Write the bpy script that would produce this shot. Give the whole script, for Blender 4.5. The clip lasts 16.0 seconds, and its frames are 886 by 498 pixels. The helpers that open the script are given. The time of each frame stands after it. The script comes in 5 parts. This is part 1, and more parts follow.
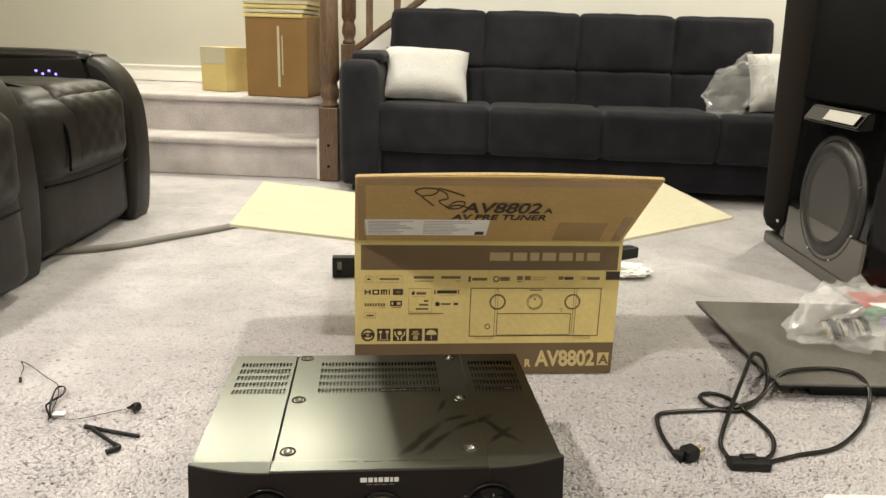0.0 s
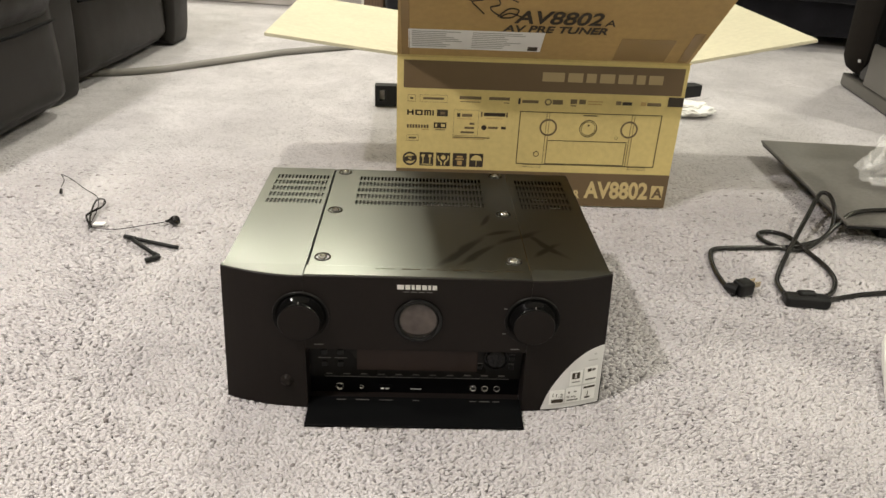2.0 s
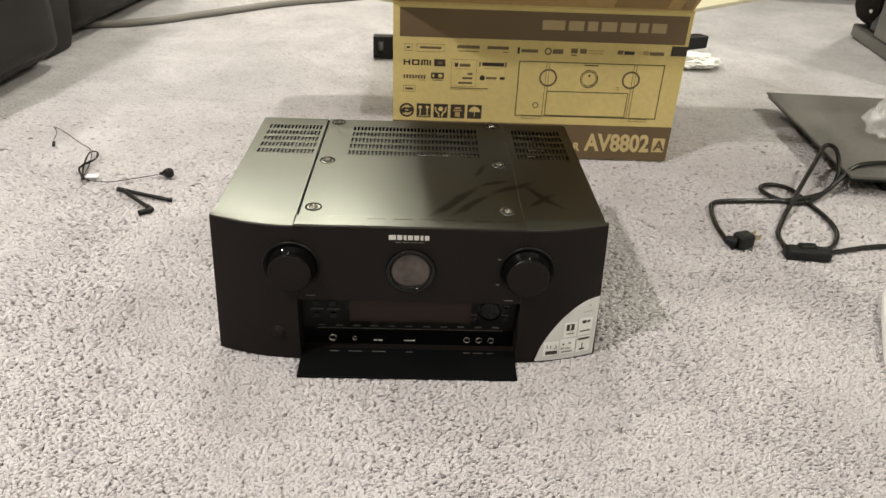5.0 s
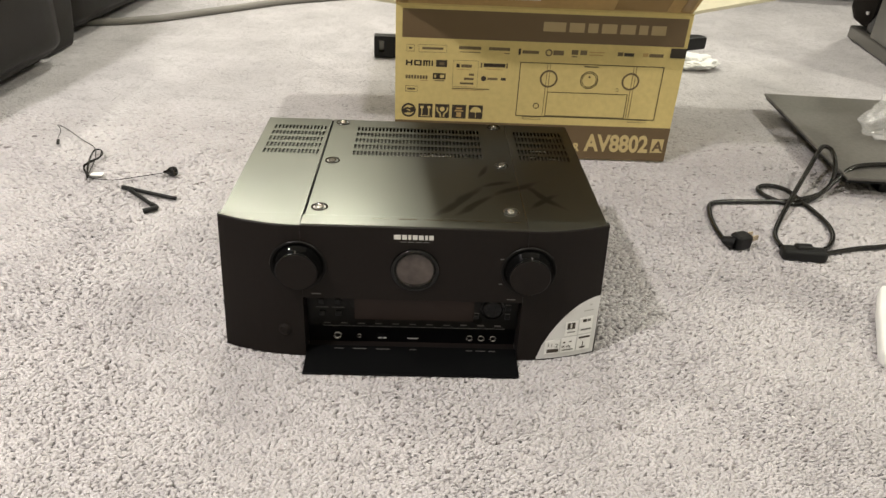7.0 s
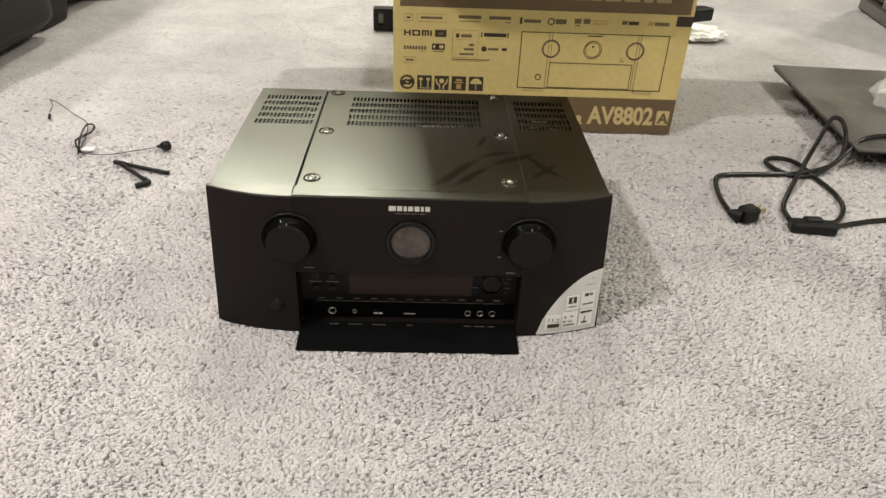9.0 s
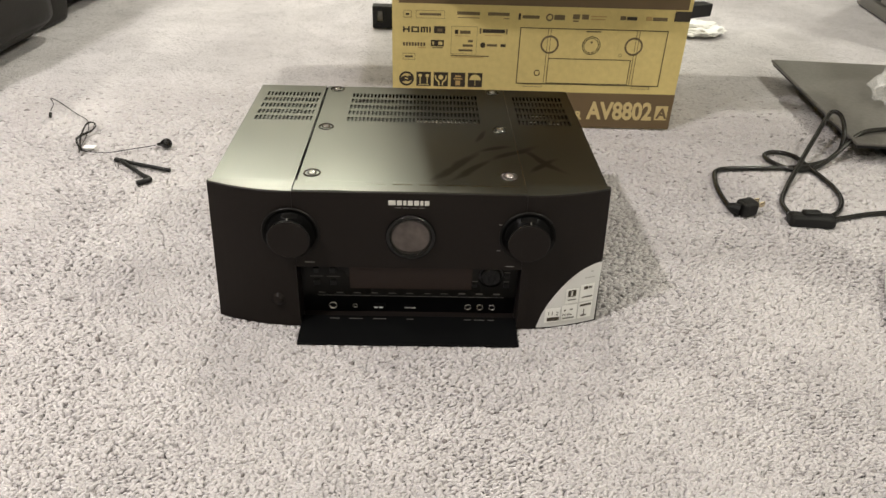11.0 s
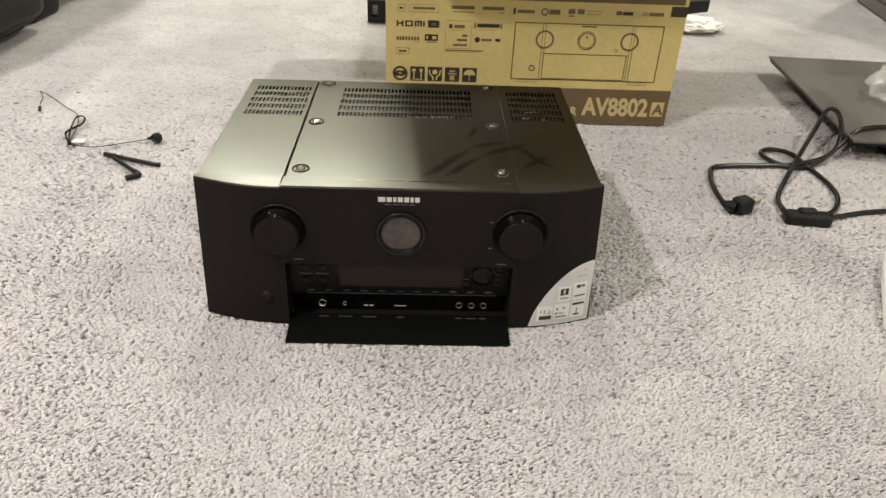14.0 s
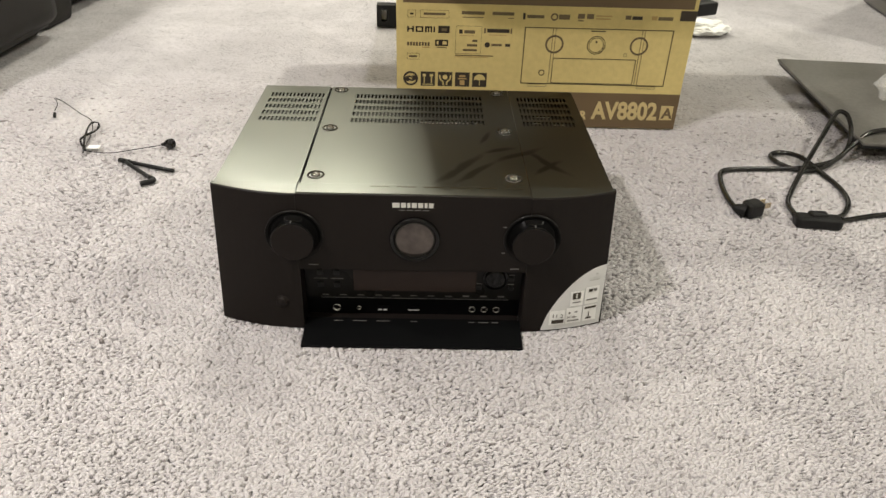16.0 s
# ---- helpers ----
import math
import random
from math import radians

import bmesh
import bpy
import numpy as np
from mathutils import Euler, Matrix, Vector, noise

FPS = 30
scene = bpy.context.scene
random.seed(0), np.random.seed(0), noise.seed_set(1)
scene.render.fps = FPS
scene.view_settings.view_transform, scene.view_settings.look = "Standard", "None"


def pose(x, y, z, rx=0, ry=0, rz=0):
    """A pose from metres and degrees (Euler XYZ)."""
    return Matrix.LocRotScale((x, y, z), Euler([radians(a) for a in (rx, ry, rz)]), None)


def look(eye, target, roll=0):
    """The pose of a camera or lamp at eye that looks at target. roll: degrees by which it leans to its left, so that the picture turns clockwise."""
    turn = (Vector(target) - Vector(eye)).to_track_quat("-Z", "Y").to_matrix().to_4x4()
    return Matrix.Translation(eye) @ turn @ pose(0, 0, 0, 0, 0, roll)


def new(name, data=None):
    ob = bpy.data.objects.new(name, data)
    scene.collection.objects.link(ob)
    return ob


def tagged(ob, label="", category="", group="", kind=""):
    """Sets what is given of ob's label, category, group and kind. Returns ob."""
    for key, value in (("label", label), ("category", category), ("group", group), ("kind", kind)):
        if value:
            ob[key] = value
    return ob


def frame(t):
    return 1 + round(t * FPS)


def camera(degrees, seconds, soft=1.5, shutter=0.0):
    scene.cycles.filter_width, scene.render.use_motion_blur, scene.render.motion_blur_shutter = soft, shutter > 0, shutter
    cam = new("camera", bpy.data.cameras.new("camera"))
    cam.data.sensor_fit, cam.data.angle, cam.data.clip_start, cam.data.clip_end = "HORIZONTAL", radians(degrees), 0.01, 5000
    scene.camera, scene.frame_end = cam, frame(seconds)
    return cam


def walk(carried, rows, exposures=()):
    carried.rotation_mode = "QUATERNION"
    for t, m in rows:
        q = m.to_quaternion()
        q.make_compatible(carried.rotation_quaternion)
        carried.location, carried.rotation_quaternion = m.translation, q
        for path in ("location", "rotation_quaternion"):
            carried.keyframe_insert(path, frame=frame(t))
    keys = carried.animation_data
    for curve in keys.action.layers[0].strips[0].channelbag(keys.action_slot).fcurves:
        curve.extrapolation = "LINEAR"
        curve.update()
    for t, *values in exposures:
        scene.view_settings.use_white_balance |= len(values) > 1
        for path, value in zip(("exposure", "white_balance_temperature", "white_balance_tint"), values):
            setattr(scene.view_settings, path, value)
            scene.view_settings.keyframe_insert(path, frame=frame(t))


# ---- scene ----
cam = camera(62.9, 16.0)
EXPOSURES = [(0.0, 0.12, 6800, 10), (0.5, 0.10, 6850, 10), (1.0, 0.08, 6750, 10), (2.0, 0.02, 6550, 10), (4.0, 0.0, 6500, 10), (16.0, 0.0, 6500, 10)]
PATH = [
    (0, (-0.008, 0.349, 0.649), (0.18, 2.263, 0.103), 1.8),
    (0.5, (-0.005, 0.36, 0.605), (0.127, 2.219, -0.122), 2.5),
    (1, (-0.002, 0.371, 0.581), (0.107, 2.184, -0.257), 2.9),
    (1.5, (0.002, 0.379, 0.576), (0.09, 2.168, -0.314), 3.2),
    (2, (-0.002, 0.392, 0.569), (0.069, 2.167, -0.35), 2.5),
    (2.5, (0.012, 0.401, 0.558), (0.073, 2.16, -0.392), 1.8),
    (3, (0.015, 0.403, 0.556), (0.074, 2.148, -0.42), 1.7),
    (3.5, (0.01, 0.401, 0.554), (0.067, 2.135, -0.44), 1.7),
    (4, (0.012, 0.398, 0.555), (0.072, 2.127, -0.449), 2.0),
    (6.5, (0.01, 0.401, 0.554), (0.074, 2.114, -0.477), 2.7),
    (7, (0.003, 0.388, 0.564), (0.074, 2.104, -0.461), 2.8),
    (7.5, (0.007, 0.393, 0.557), (0.08, 2.107, -0.471), 2.7),
    (8, (0.013, 0.406, 0.544), (0.084, 2.112, -0.497), 2.7),
    (8.5, (0.012, 0.411, 0.543), (0.078, 2.107, -0.515), 2.5),
    (9, (0.013, 0.406, 0.542), (0.072, 2.094, -0.528), 2.4),
    (11.5, (0.015, 0.399, 0.54), (0.073, 2.085, -0.535), 2.0),
    (12, (0.016, 0.401, 0.54), (0.081, 2.085, -0.537), 2.2),
    (12.5, (0.013, 0.4, 0.541), (0.081, 2.083, -0.537), 2.3),
    (13, (0.014, 0.397, 0.545), (0.084, 2.078, -0.536), 2.4),
    (13.5, (0.018, 0.404, 0.541), (0.085, 2.084, -0.541), 2.4),
    (14, (0.022, 0.41, 0.536), (0.086, 2.09, -0.548), 2.4),
    (14.5, (0.023, 0.412, 0.539), (0.084, 2.092, -0.544), 2.3),
    (15, (0.022, 0.405, 0.541), (0.077, 2.087, -0.54), 2.2),
    (15.5, (0.016, 0.405, 0.55), (0.065, 2.088, -0.529), 2.0),
    (16, (0.014, 0.405, 0.543), (0.06, 2.088, -0.537), 1.9),
]
walk(cam, [(t, look(eye, target, roll)) for t, eye, target, roll in PATH], EXPOSURES)

# ---- light ----
world = bpy.data.worlds.new("room_world")
scene.world = world
world.use_nodes = True
world.node_tree.nodes["Background"].inputs[0].default_value = (1.0, 0.86, 0.68, 1)
world.node_tree.nodes["Background"].inputs[1].default_value = 0.02
CEILING = 2.32
TURN = math.radians(-8.8)          # the room stands turned against the receiver
ROOM = Matrix.Translation((-0.283, 3.86, 0)) @ Matrix.Rotation(TURN, 4, "Z")


# recessed ceiling lamps: x, y, watts
CANS = [(-1.15, 4.72, 28), (-0.50, 4.66, 26), (-0.10, 2.85, 28), (-1.27, 0.33, 56), (-1.75, 2.1, 20), (-0.45, 0.95, 3), (1.9, 1.2, 32), (1.9, 3.4, 28), (-0.75, -1.1, 5), (1.35, -1.2, 20)]
WARM, KEY = (1.0, 0.965, 0.83), (1.0, 0.93, 0.905)      # the key lamp is a little cooler


# ---- materials ----
def material(name, base, rough=0.6, metal=0.0, grain=0.0, grain_size=200.0, blotch=0.0, blotch_size=4.0, bump=0.0, bump_size=400.0,
             sheen=0.0, coat=0.0, stretch=(1, 1, 1), rough_var=0.0, specular=0.5, gap_shade=0.0, gap_shade_size=150.0):
    """A principled surface: base colour varied at two scales, fine relief, uneven gloss."""
    m = bpy.data.materials.new(name)
    m.use_nodes = True
    nt = m.node_tree
    n, l = nt.nodes, nt.links
    b = n["Principled BSDF"]
    b.inputs["Roughness"].default_value = rough
    b.inputs["Metallic"].default_value = metal
    b.inputs["Specular IOR Level"].default_value = specular
    b.inputs["Sheen Weight"].default_value = sheen
    b.inputs["Coat Weight"].default_value = coat
    b.inputs["Base Color"].default_value = (*base, 1)
    tc = n.new("ShaderNodeTexCoord")
    mp = n.new("ShaderNodeMapping")
    mp.inputs["Scale"].default_value = stretch
    l.new(tc.outputs["Object"], mp.inputs["Vector"])

    def tex(size, detail=3.0):
        t = n.new("ShaderNodeTexNoise")
        t.inputs["Scale"].default_value = size
        t.inputs["Detail"].default_value = detail
        l.new(mp.outputs["Vector"], t.inputs["Vector"])
        return t.outputs["Fac"]

    colour = None
    for amount, size in ((grain, grain_size), (blotch, blotch_size)):
        if amount:
            ramp = n.new("ShaderNodeMapRange")
            ramp.inputs["From Min"].default_value, ramp.inputs["From Max"].default_value = 0.3, 0.7
            ramp.inputs["To Min"].default_value, ramp.inputs["To Max"].default_value = 1 - amount, 1 + amount
            l.new(tex(size), ramp.inputs["Value"])
            mix = n.new("ShaderNodeVectorMath")
            mix.operation = "SCALE"
            if colour:
                l.new(colour, mix.inputs[0])
            else:
                mix.inputs[0].default_value = base
            l.new(ramp.outputs["Result"], mix.inputs["Scale"])
            colour = mix.outputs["Vector"]
    if gap_shade:
        # shade in the gaps between tufts painted as dark flecks, longer across than along
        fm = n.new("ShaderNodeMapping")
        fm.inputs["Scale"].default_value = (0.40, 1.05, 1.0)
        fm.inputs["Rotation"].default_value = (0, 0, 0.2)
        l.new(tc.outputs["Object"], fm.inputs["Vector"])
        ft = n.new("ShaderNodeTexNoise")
        ft.inputs["Scale"].default_value, ft.inputs["Detail"].default_value, ft.inputs["Roughness"].default_value = gap_shade_size, 2.0, 0.6
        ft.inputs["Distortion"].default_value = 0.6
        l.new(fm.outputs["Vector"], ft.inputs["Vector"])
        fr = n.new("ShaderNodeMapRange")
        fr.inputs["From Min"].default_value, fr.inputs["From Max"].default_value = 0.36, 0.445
        fr.inputs["To Min"].default_value, fr.inputs["To Max"].default_value = 1 - gap_shade, 1.0
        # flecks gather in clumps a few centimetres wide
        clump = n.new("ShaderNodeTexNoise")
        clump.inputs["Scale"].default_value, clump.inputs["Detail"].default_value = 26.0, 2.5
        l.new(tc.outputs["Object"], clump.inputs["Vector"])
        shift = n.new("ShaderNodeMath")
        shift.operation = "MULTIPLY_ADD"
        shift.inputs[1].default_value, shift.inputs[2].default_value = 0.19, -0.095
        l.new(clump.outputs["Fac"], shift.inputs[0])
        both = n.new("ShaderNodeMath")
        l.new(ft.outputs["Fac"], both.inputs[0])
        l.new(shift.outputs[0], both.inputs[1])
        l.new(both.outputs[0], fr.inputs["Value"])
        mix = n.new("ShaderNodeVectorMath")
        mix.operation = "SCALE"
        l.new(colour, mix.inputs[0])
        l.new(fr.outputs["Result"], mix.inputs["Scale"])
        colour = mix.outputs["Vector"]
    if colour:
        l.new(colour, b.inputs["Base Color"])
    if rough_var:
        r = n.new("ShaderNodeMapRange")
        r.inputs["To Min"].default_value, r.inputs["To Max"].default_value = max(0.02, rough - rough_var), min(1, rough + rough_var)
        l.new(tex(blotch_size * 2), r.inputs["Value"])
        l.new(r.outputs["Result"], b.inputs["Roughness"])
    if bump:
        bp = n.new("ShaderNodeBump")
        bp.inputs["Strength"].default_value = min(1.0, bump)
        bp.inputs["Distance"].default_value = 0.002 * max(1.0, bump)
        l.new(tex(bump_size), bp.inputs["Height"])
        l.new(bp.outputs["Normal"], b.inputs["Normal"])
    return m


def lamp_material(name, colour, strength):
    m = bpy.data.materials.new(name)
    m.use_nodes = True
    b = m.node_tree.nodes["Principled BSDF"]
    b.inputs["Base Color"].default_value = (*colour, 1)
    b.inputs["Emission Color"].default_value = (*colour, 1)
    b.inputs["Emission Strength"].default_value = strength
    return m


CARPET = material("carpet", (0.535, 0.515, 0.525), 0.95, grain=0.26, grain_size=520, blotch=0.13, blotch_size=6, bump=1.5, bump_size=480, sheen=0.2, specular=0.1, gap_shade=0.62, gap_shade_size=430)
STAIR_CARPET = material("stair_carpet", (0.47, 0.435, 0.425), 0.95, grain=0.14, grain_size=160, blotch=0.20, blotch_size=6, bump=1.2, bump_size=160, sheen=0.3, specular=0.1)
TUFT = material("carpet_tuft", (0.528, 0.509, 0.519), 0.95, blotch=0.10, blotch_size=7, sheen=0.1, specular=0.08)
# each tuft has its own shade, some of them of a darker yarn
tuft_nodes, tuft_links = TUFT.node_tree.nodes, TUFT.node_tree.links
tuft_base = tuft_nodes["Principled BSDF"].inputs["Base Color"]
tuft_geo = tuft_nodes.new("ShaderNodeNewGeometry")
tuft_ramp = tuft_nodes.new("ShaderNodeValToRGB")
tuft_ramp.color_ramp.elements[0].color = (0.40, 0.375, 0.36, 1)
tuft_ramp.color_ramp.elements[1].color = (1.05, 1.05, 1.05, 1)
for where, shade in ((0.03, 0.72), (0.09, 0.93), (0.6, 1.0)):
    tuft_ramp.color_ramp.elements.new(where).color = (shade, shade * 0.99, shade * 0.98, 1)
tuft_mix = tuft_nodes.new("ShaderNodeVectorMath")
tuft_mix.operation = "MULTIPLY"
tuft_links.new(tuft_geo.outputs["Random Per Island"], tuft_ramp.inputs["Fac"])
tuft_links.new(tuft_base.links[0].from_socket, tuft_mix.inputs[0])
tuft_links.new(tuft_ramp.outputs["Color"], tuft_mix.inputs[1])
tuft_links.new(tuft_mix.outputs["Vector"], tuft_base)
WALL = material("wall_paint", (0.445, 0.435, 0.375), 0.75, blotch=0.02, blotch_size=2, bump=0.12, bump_size=260)
CEILING_PAINT = material("ceiling_paint", (0.8, 0.78, 0.72), 0.9, blotch=0.02, bump=0.2, bump_size=150)
TRIM = material("trim_white", (0.80, 0.79, 0.74), 0.4, blotch=0.03)
WOOD = material("walnut_wood", (0.125, 0.075, 0.045), 0.38, grain=0.35, grain_size=30, blotch=0.15, blotch_size=6, bump=0.15, bump_size=60, stretch=(6, 6, 0.6))
SUEDE = material("black_suede", (0.0150, 0.0150, 0.0190), 0.9, grain=0.2, grain_size=260, blotch=0.3, blotch_size=9, bump=0.5, bump_size=350, sheen=0.09, specular=0.15)
LEATHER = material("black_leather", (0.0105, 0.0086, 0.0064), 0.44, blotch=0.15, blotch_size=12, bump=0.15, bump_size=220, rough_var=0.09, specular=0.26)
BLACK_PANEL = material("black_panel", (0.0115, 0.0090, 0.0078), 0.42, grain=0.05, bump=0.03, bump_size=900, rough_var=0.04, specular=0.12)
SATIN_TOP = material("satin_top", (0.090, 0.094, 0.082), 0.275, metal=1.0, blotch=0.02, blotch_size=5)
# brushed from side to side, so its gloss spreads along y
brushed = SATIN_TOP.node_tree.nodes["Principled BSDF"]
brushed.inputs["Anisotropic"].default_value = 0.62
brush_axis = SATIN_TOP.node_tree.nodes.new("ShaderNodeCombineXYZ")
brush_axis.inputs["X"].default_value = 1.0
SATIN_TOP.node_tree.links.new(brush_axis.outputs[0], brushed.inputs["Tangent"])


def dark_strokes(m, strokes):
    """Soft dark strokes in a brushed sheet's colour, given as (x0, y0, x1, y1, width)."""
    n, l = m.node_tree.nodes, m.node_tree.links
    tc = n.new("ShaderNodeTexCoord")
    wob = n.new("ShaderNodeTexNoise")
    wob.inputs["Scale"].default_value = 22.0
    add = n.new("ShaderNodeVectorMath")
    add.operation = "MULTIPLY_ADD"
    add.inputs[1].default_value = (0.016, 0.016, 0.0)
    l.new(tc.outputs["Object"], wob.inputs["Vector"])
    l.new(wob.outputs["Color"], add.inputs[0])
    l.new(tc.outputs["Object"], add.inputs[2])
    total = None
    for x0, y0, x1, y1, width in strokes:
        half = math.hypot(x1 - x0, y1 - y0) / 2
        mp = n.new("ShaderNodeMapping")
        mp.vector_type = "TEXTURE"
        mp.inputs["Location"].default_value = ((x0 + x1) / 2 + 0.008, (y0 + y1) / 2 + 0.008, 0.175)
        mp.inputs["Rotation"].default_value = (0, 0, math.atan2(y1 - y0, x1 - x0))
        mp.inputs["Scale"].default_value = (half, width, 1)
        l.new(add.outputs["Vector"], mp.inputs["Vector"])
        size = n.new("ShaderNodeVectorMath")
        size.operation = "LENGTH"
        l.new(mp.outputs["Vector"], size.inputs[0])
        soft = n.new("ShaderNodeMapRange")
        soft.interpolation_type = "SMOOTHSTEP"
        soft.inputs["From Min"].default_value, soft.inputs["From Max"].default_value = 1.25, 0.45
        l.new(size.outputs["Value"], soft.inputs["Value"])
        if total:
            top = n.new("ShaderNodeMath")
            top.operation = "MAXIMUM"
            l.new(total, top.inputs[0])
            l.new(soft.outputs["Result"], top.inputs[1])
            total = top.outputs[0]
        else:
            total = soft.outputs["Result"]
    shade = n.new("ShaderNodeMapRange")
    shade.inputs["To Min"].default_value, shade.inputs["To Max"].default_value = 1.0, 0.30
    l.new(total, shade.inputs["Value"])
    base = n["Principled BSDF"].inputs["Base Color"]
    mix = n.new("ShaderNodeVectorMath")
    mix.operation = "SCALE"
    l.new(base.links[0].from_socket, mix.inputs[0])
    l.new(shade.outputs["Result"], mix.inputs["Scale"])
    l.new(mix.outputs["Vector"], base)


dark_strokes(SATIN_TOP, [(0.021, 0.009, 0.079, 0.093, 0.006), (0.079, 0.093, 0.12, 0.108, 0.005), (0.045, 0.014, 0.091, 0.069, 0.006), (0.091, 0.069, 0.153, 0.109, 0.006), (0.131, 0.104, 0.175, 0.035, 0.006), (0.079, 0.117, 0.09, 0.155, 0.004), (0.134, 0.038, 0.174, 0.074, 0.005)])
BLACK_GLOSS = material("black_gloss", (0.004, 0.004, 0.004), 0.07, blotch=0.1, rough_var=0.03, specular=0.3)
FLAP_BLACK = material("flap_black", (0.0035, 0.0037, 0.004), 0.5, grain=0.05, rough_var=0.05, specular=0.07)
RECESS_BLACK = material("recess_black", (0.0105, 0.0098, 0.0092), 0.28, blotch=0.1, specular=0.14, rough_var=0.04)
BLACK_PLASTIC = material("black_plastic", (0.007, 0.007, 0.007), 0.45, grain=0.1, bump=0.1, specular=0.3)
DARK_HOLE = material("dark_recess", (0.0025, 0.0025, 0.003), 0.5, specular=0.06)
CHROME = material("chrome", (0.75, 0.74, 0.72), 0.12, metal=1.0, rough_var=0.05)
CHROME_DARK = material("dark_chrome", (0.28, 0.27, 0.25), 0.15, metal=1.0, rough_var=0.05)
RIM_DARK = material("dark_rim", (0.06, 0.057, 0.052), 0.2, metal=1.0, rough_var=0.05)
BRASS = material("gold_contact", (0.7, 0.6, 0.42), 0.25, metal=1.0)
GLASS_SMOKE = material("smoked_display", (0.036, 0.026, 0.023), 0.2, blotch=0.05, specular=0.15)
PORT_GLASS = material("porthole_glass", (0.075, 0.062, 0.056), 0.16, blotch=0.35, blotch_size=60, specular=0.3)
KNOB_GLOSS = material("knob_gloss", (0.003, 0.003, 0.003), 0.05, specular=0.22)
KRAFT = material("kraft_board", (0.615, 0.495, 0.198), 0.78, grain=0.05, grain_size=90, blotch=0.06, blotch_size=7, bump=0.25, bump_size=300)
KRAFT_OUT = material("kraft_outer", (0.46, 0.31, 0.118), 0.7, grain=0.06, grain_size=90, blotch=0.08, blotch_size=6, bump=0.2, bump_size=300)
BOX_BROWN = material("box_brown", (0.225, 0.125, 0.036), 0.6, grain=0.06, grain_size=90, blotch=0.08, blotch_size=6, bump=0.2, bump_size=300)
KRAFT_IN = material("kraft_inside", (0.52, 0.49, 0.35), 0.8, grain=0.05, grain_size=90, blotch=0.05, blotch_size=6, bump=0.2)
KRAFT_EDGE = material("kraft_edge", (0.58, 0.44, 0.22), 0.9, grain=0.2, grain_size=300)
INK_BROWN = material("ink_brown", (0.138, 0.092, 0.044), 0.6, blotch=0.07, blotch_size=9, bump=0.1)
INK_DARK = material("ink_dark", (0.035, 0.025, 0.015), 0.6)
INK_MID = material("ink_mid", (0.15, 0.11, 0.055), 0.65)
CREAM_PRINT = material("cream_print", (0.58, 0.46, 0.22), 0.7)
CREAM_BAND = material("cream_band_print", (0.40, 0.31, 0.165), 0.7)
PAPER = material("paper_white", (0.84, 0.84, 0.82), 0.6, blotch=0.04, blotch_size=25)
PAPER_GREY = material("paper_grey", (0.42, 0.42, 0.40), 0.6)
TAPE = material("packing_tape", (0.33, 0.22, 0.10), 0.25, blotch=0.1)
STICKER = material("sticker_white", (0.66, 0.66, 0.65), 0.25, blotch=0.03)
PRINT_WHITE = material("print_white", (0.62, 0.61, 0.57), 0.5)
PRINT_GREY = material("print_grey", (0.12, 0.115, 0.107), 0.5)
FABRIC_GRILLE = material("grille_cloth", (0.016, 0.0135, 0.0115), 0.95, grain=0.3, grain_size=500, bump=0.5, bump_size=600, specular=0.1)
WOOFER_CONE = material("woofer_cone", (0.060, 0.057, 0.052), 0.6, metal=0.1, grain=0.2, grain_size=300, blotch=0.1, bump=0.2)
TAUPE = material("taupe_satin", (0.15, 0.142, 0.128), 0.3, metal=0.5, blotch=0.08, rough_var=0.05)
RUBBER = material("rubber", (0.026, 0.025, 0.023), 0.42, bump=0.1, blotch=0.1)
PILLOW = material("pillow_white", (0.55, 0.548, 0.535), 0.9, grain=0.06, grain_size=150, blotch=0.04, bump=1.0, bump_size=130, sheen=0.2)
SLATE = material("dark_board", (0.135, 0.129, 0.116), 0.33, grain=0.15, grain_size=120, blotch=0.12, blotch_size=5, bump=0.08, rough_var=0.08)
CORD = material("cord_rubber", (0.008, 0.0075, 0.007), 0.22, bump=0.05, specular=0.45)
CABLE_GREY = material("grey_cable", (0.20, 0.19, 0.17), 0.6, blotch=0.1)


def plastic_film():
    m = bpy.data.materials.new("clear_film")
    m.use_nodes = True
    b = m.node_tree.nodes["Principled BSDF"]
    b.inputs["Base Color"].default_value = (0.95, 0.95, 0.95, 1)
    b.inputs["Roughness"].default_value = 0.09
    b.inputs["Alpha"].default_value = 0.17
    b.inputs["Specular IOR Level"].default_value = 0.9
    b.inputs["Coat Weight"].default_value = 1.0
    return m


FILM = plastic_film()


# ---- building helpers ----
def part(name, bm, mat, parent=None, label="", smooth=False):
    """One mesh object from a bmesh, under a thing or a part."""
    me = bpy.data.meshes.new(name)
    bmesh.ops.recalc_face_normals(bm, faces=bm.faces)
    bm.to_mesh(me)
    bm.free()
    me.materials.append(mat)
    if smooth:
        for p in me.polygons:
            p.use_smooth = True
    ob = new(name, me)
    ob.parent = parent
    if label:
        tagged(ob, label)
    return ob


def thing(name, m, label, category, group="", kind=""):
    ob = new(name)
    ob.empty_display_size = 0.05
    ob.matrix_basis = m
    return tagged(ob, label, category, group, kind)


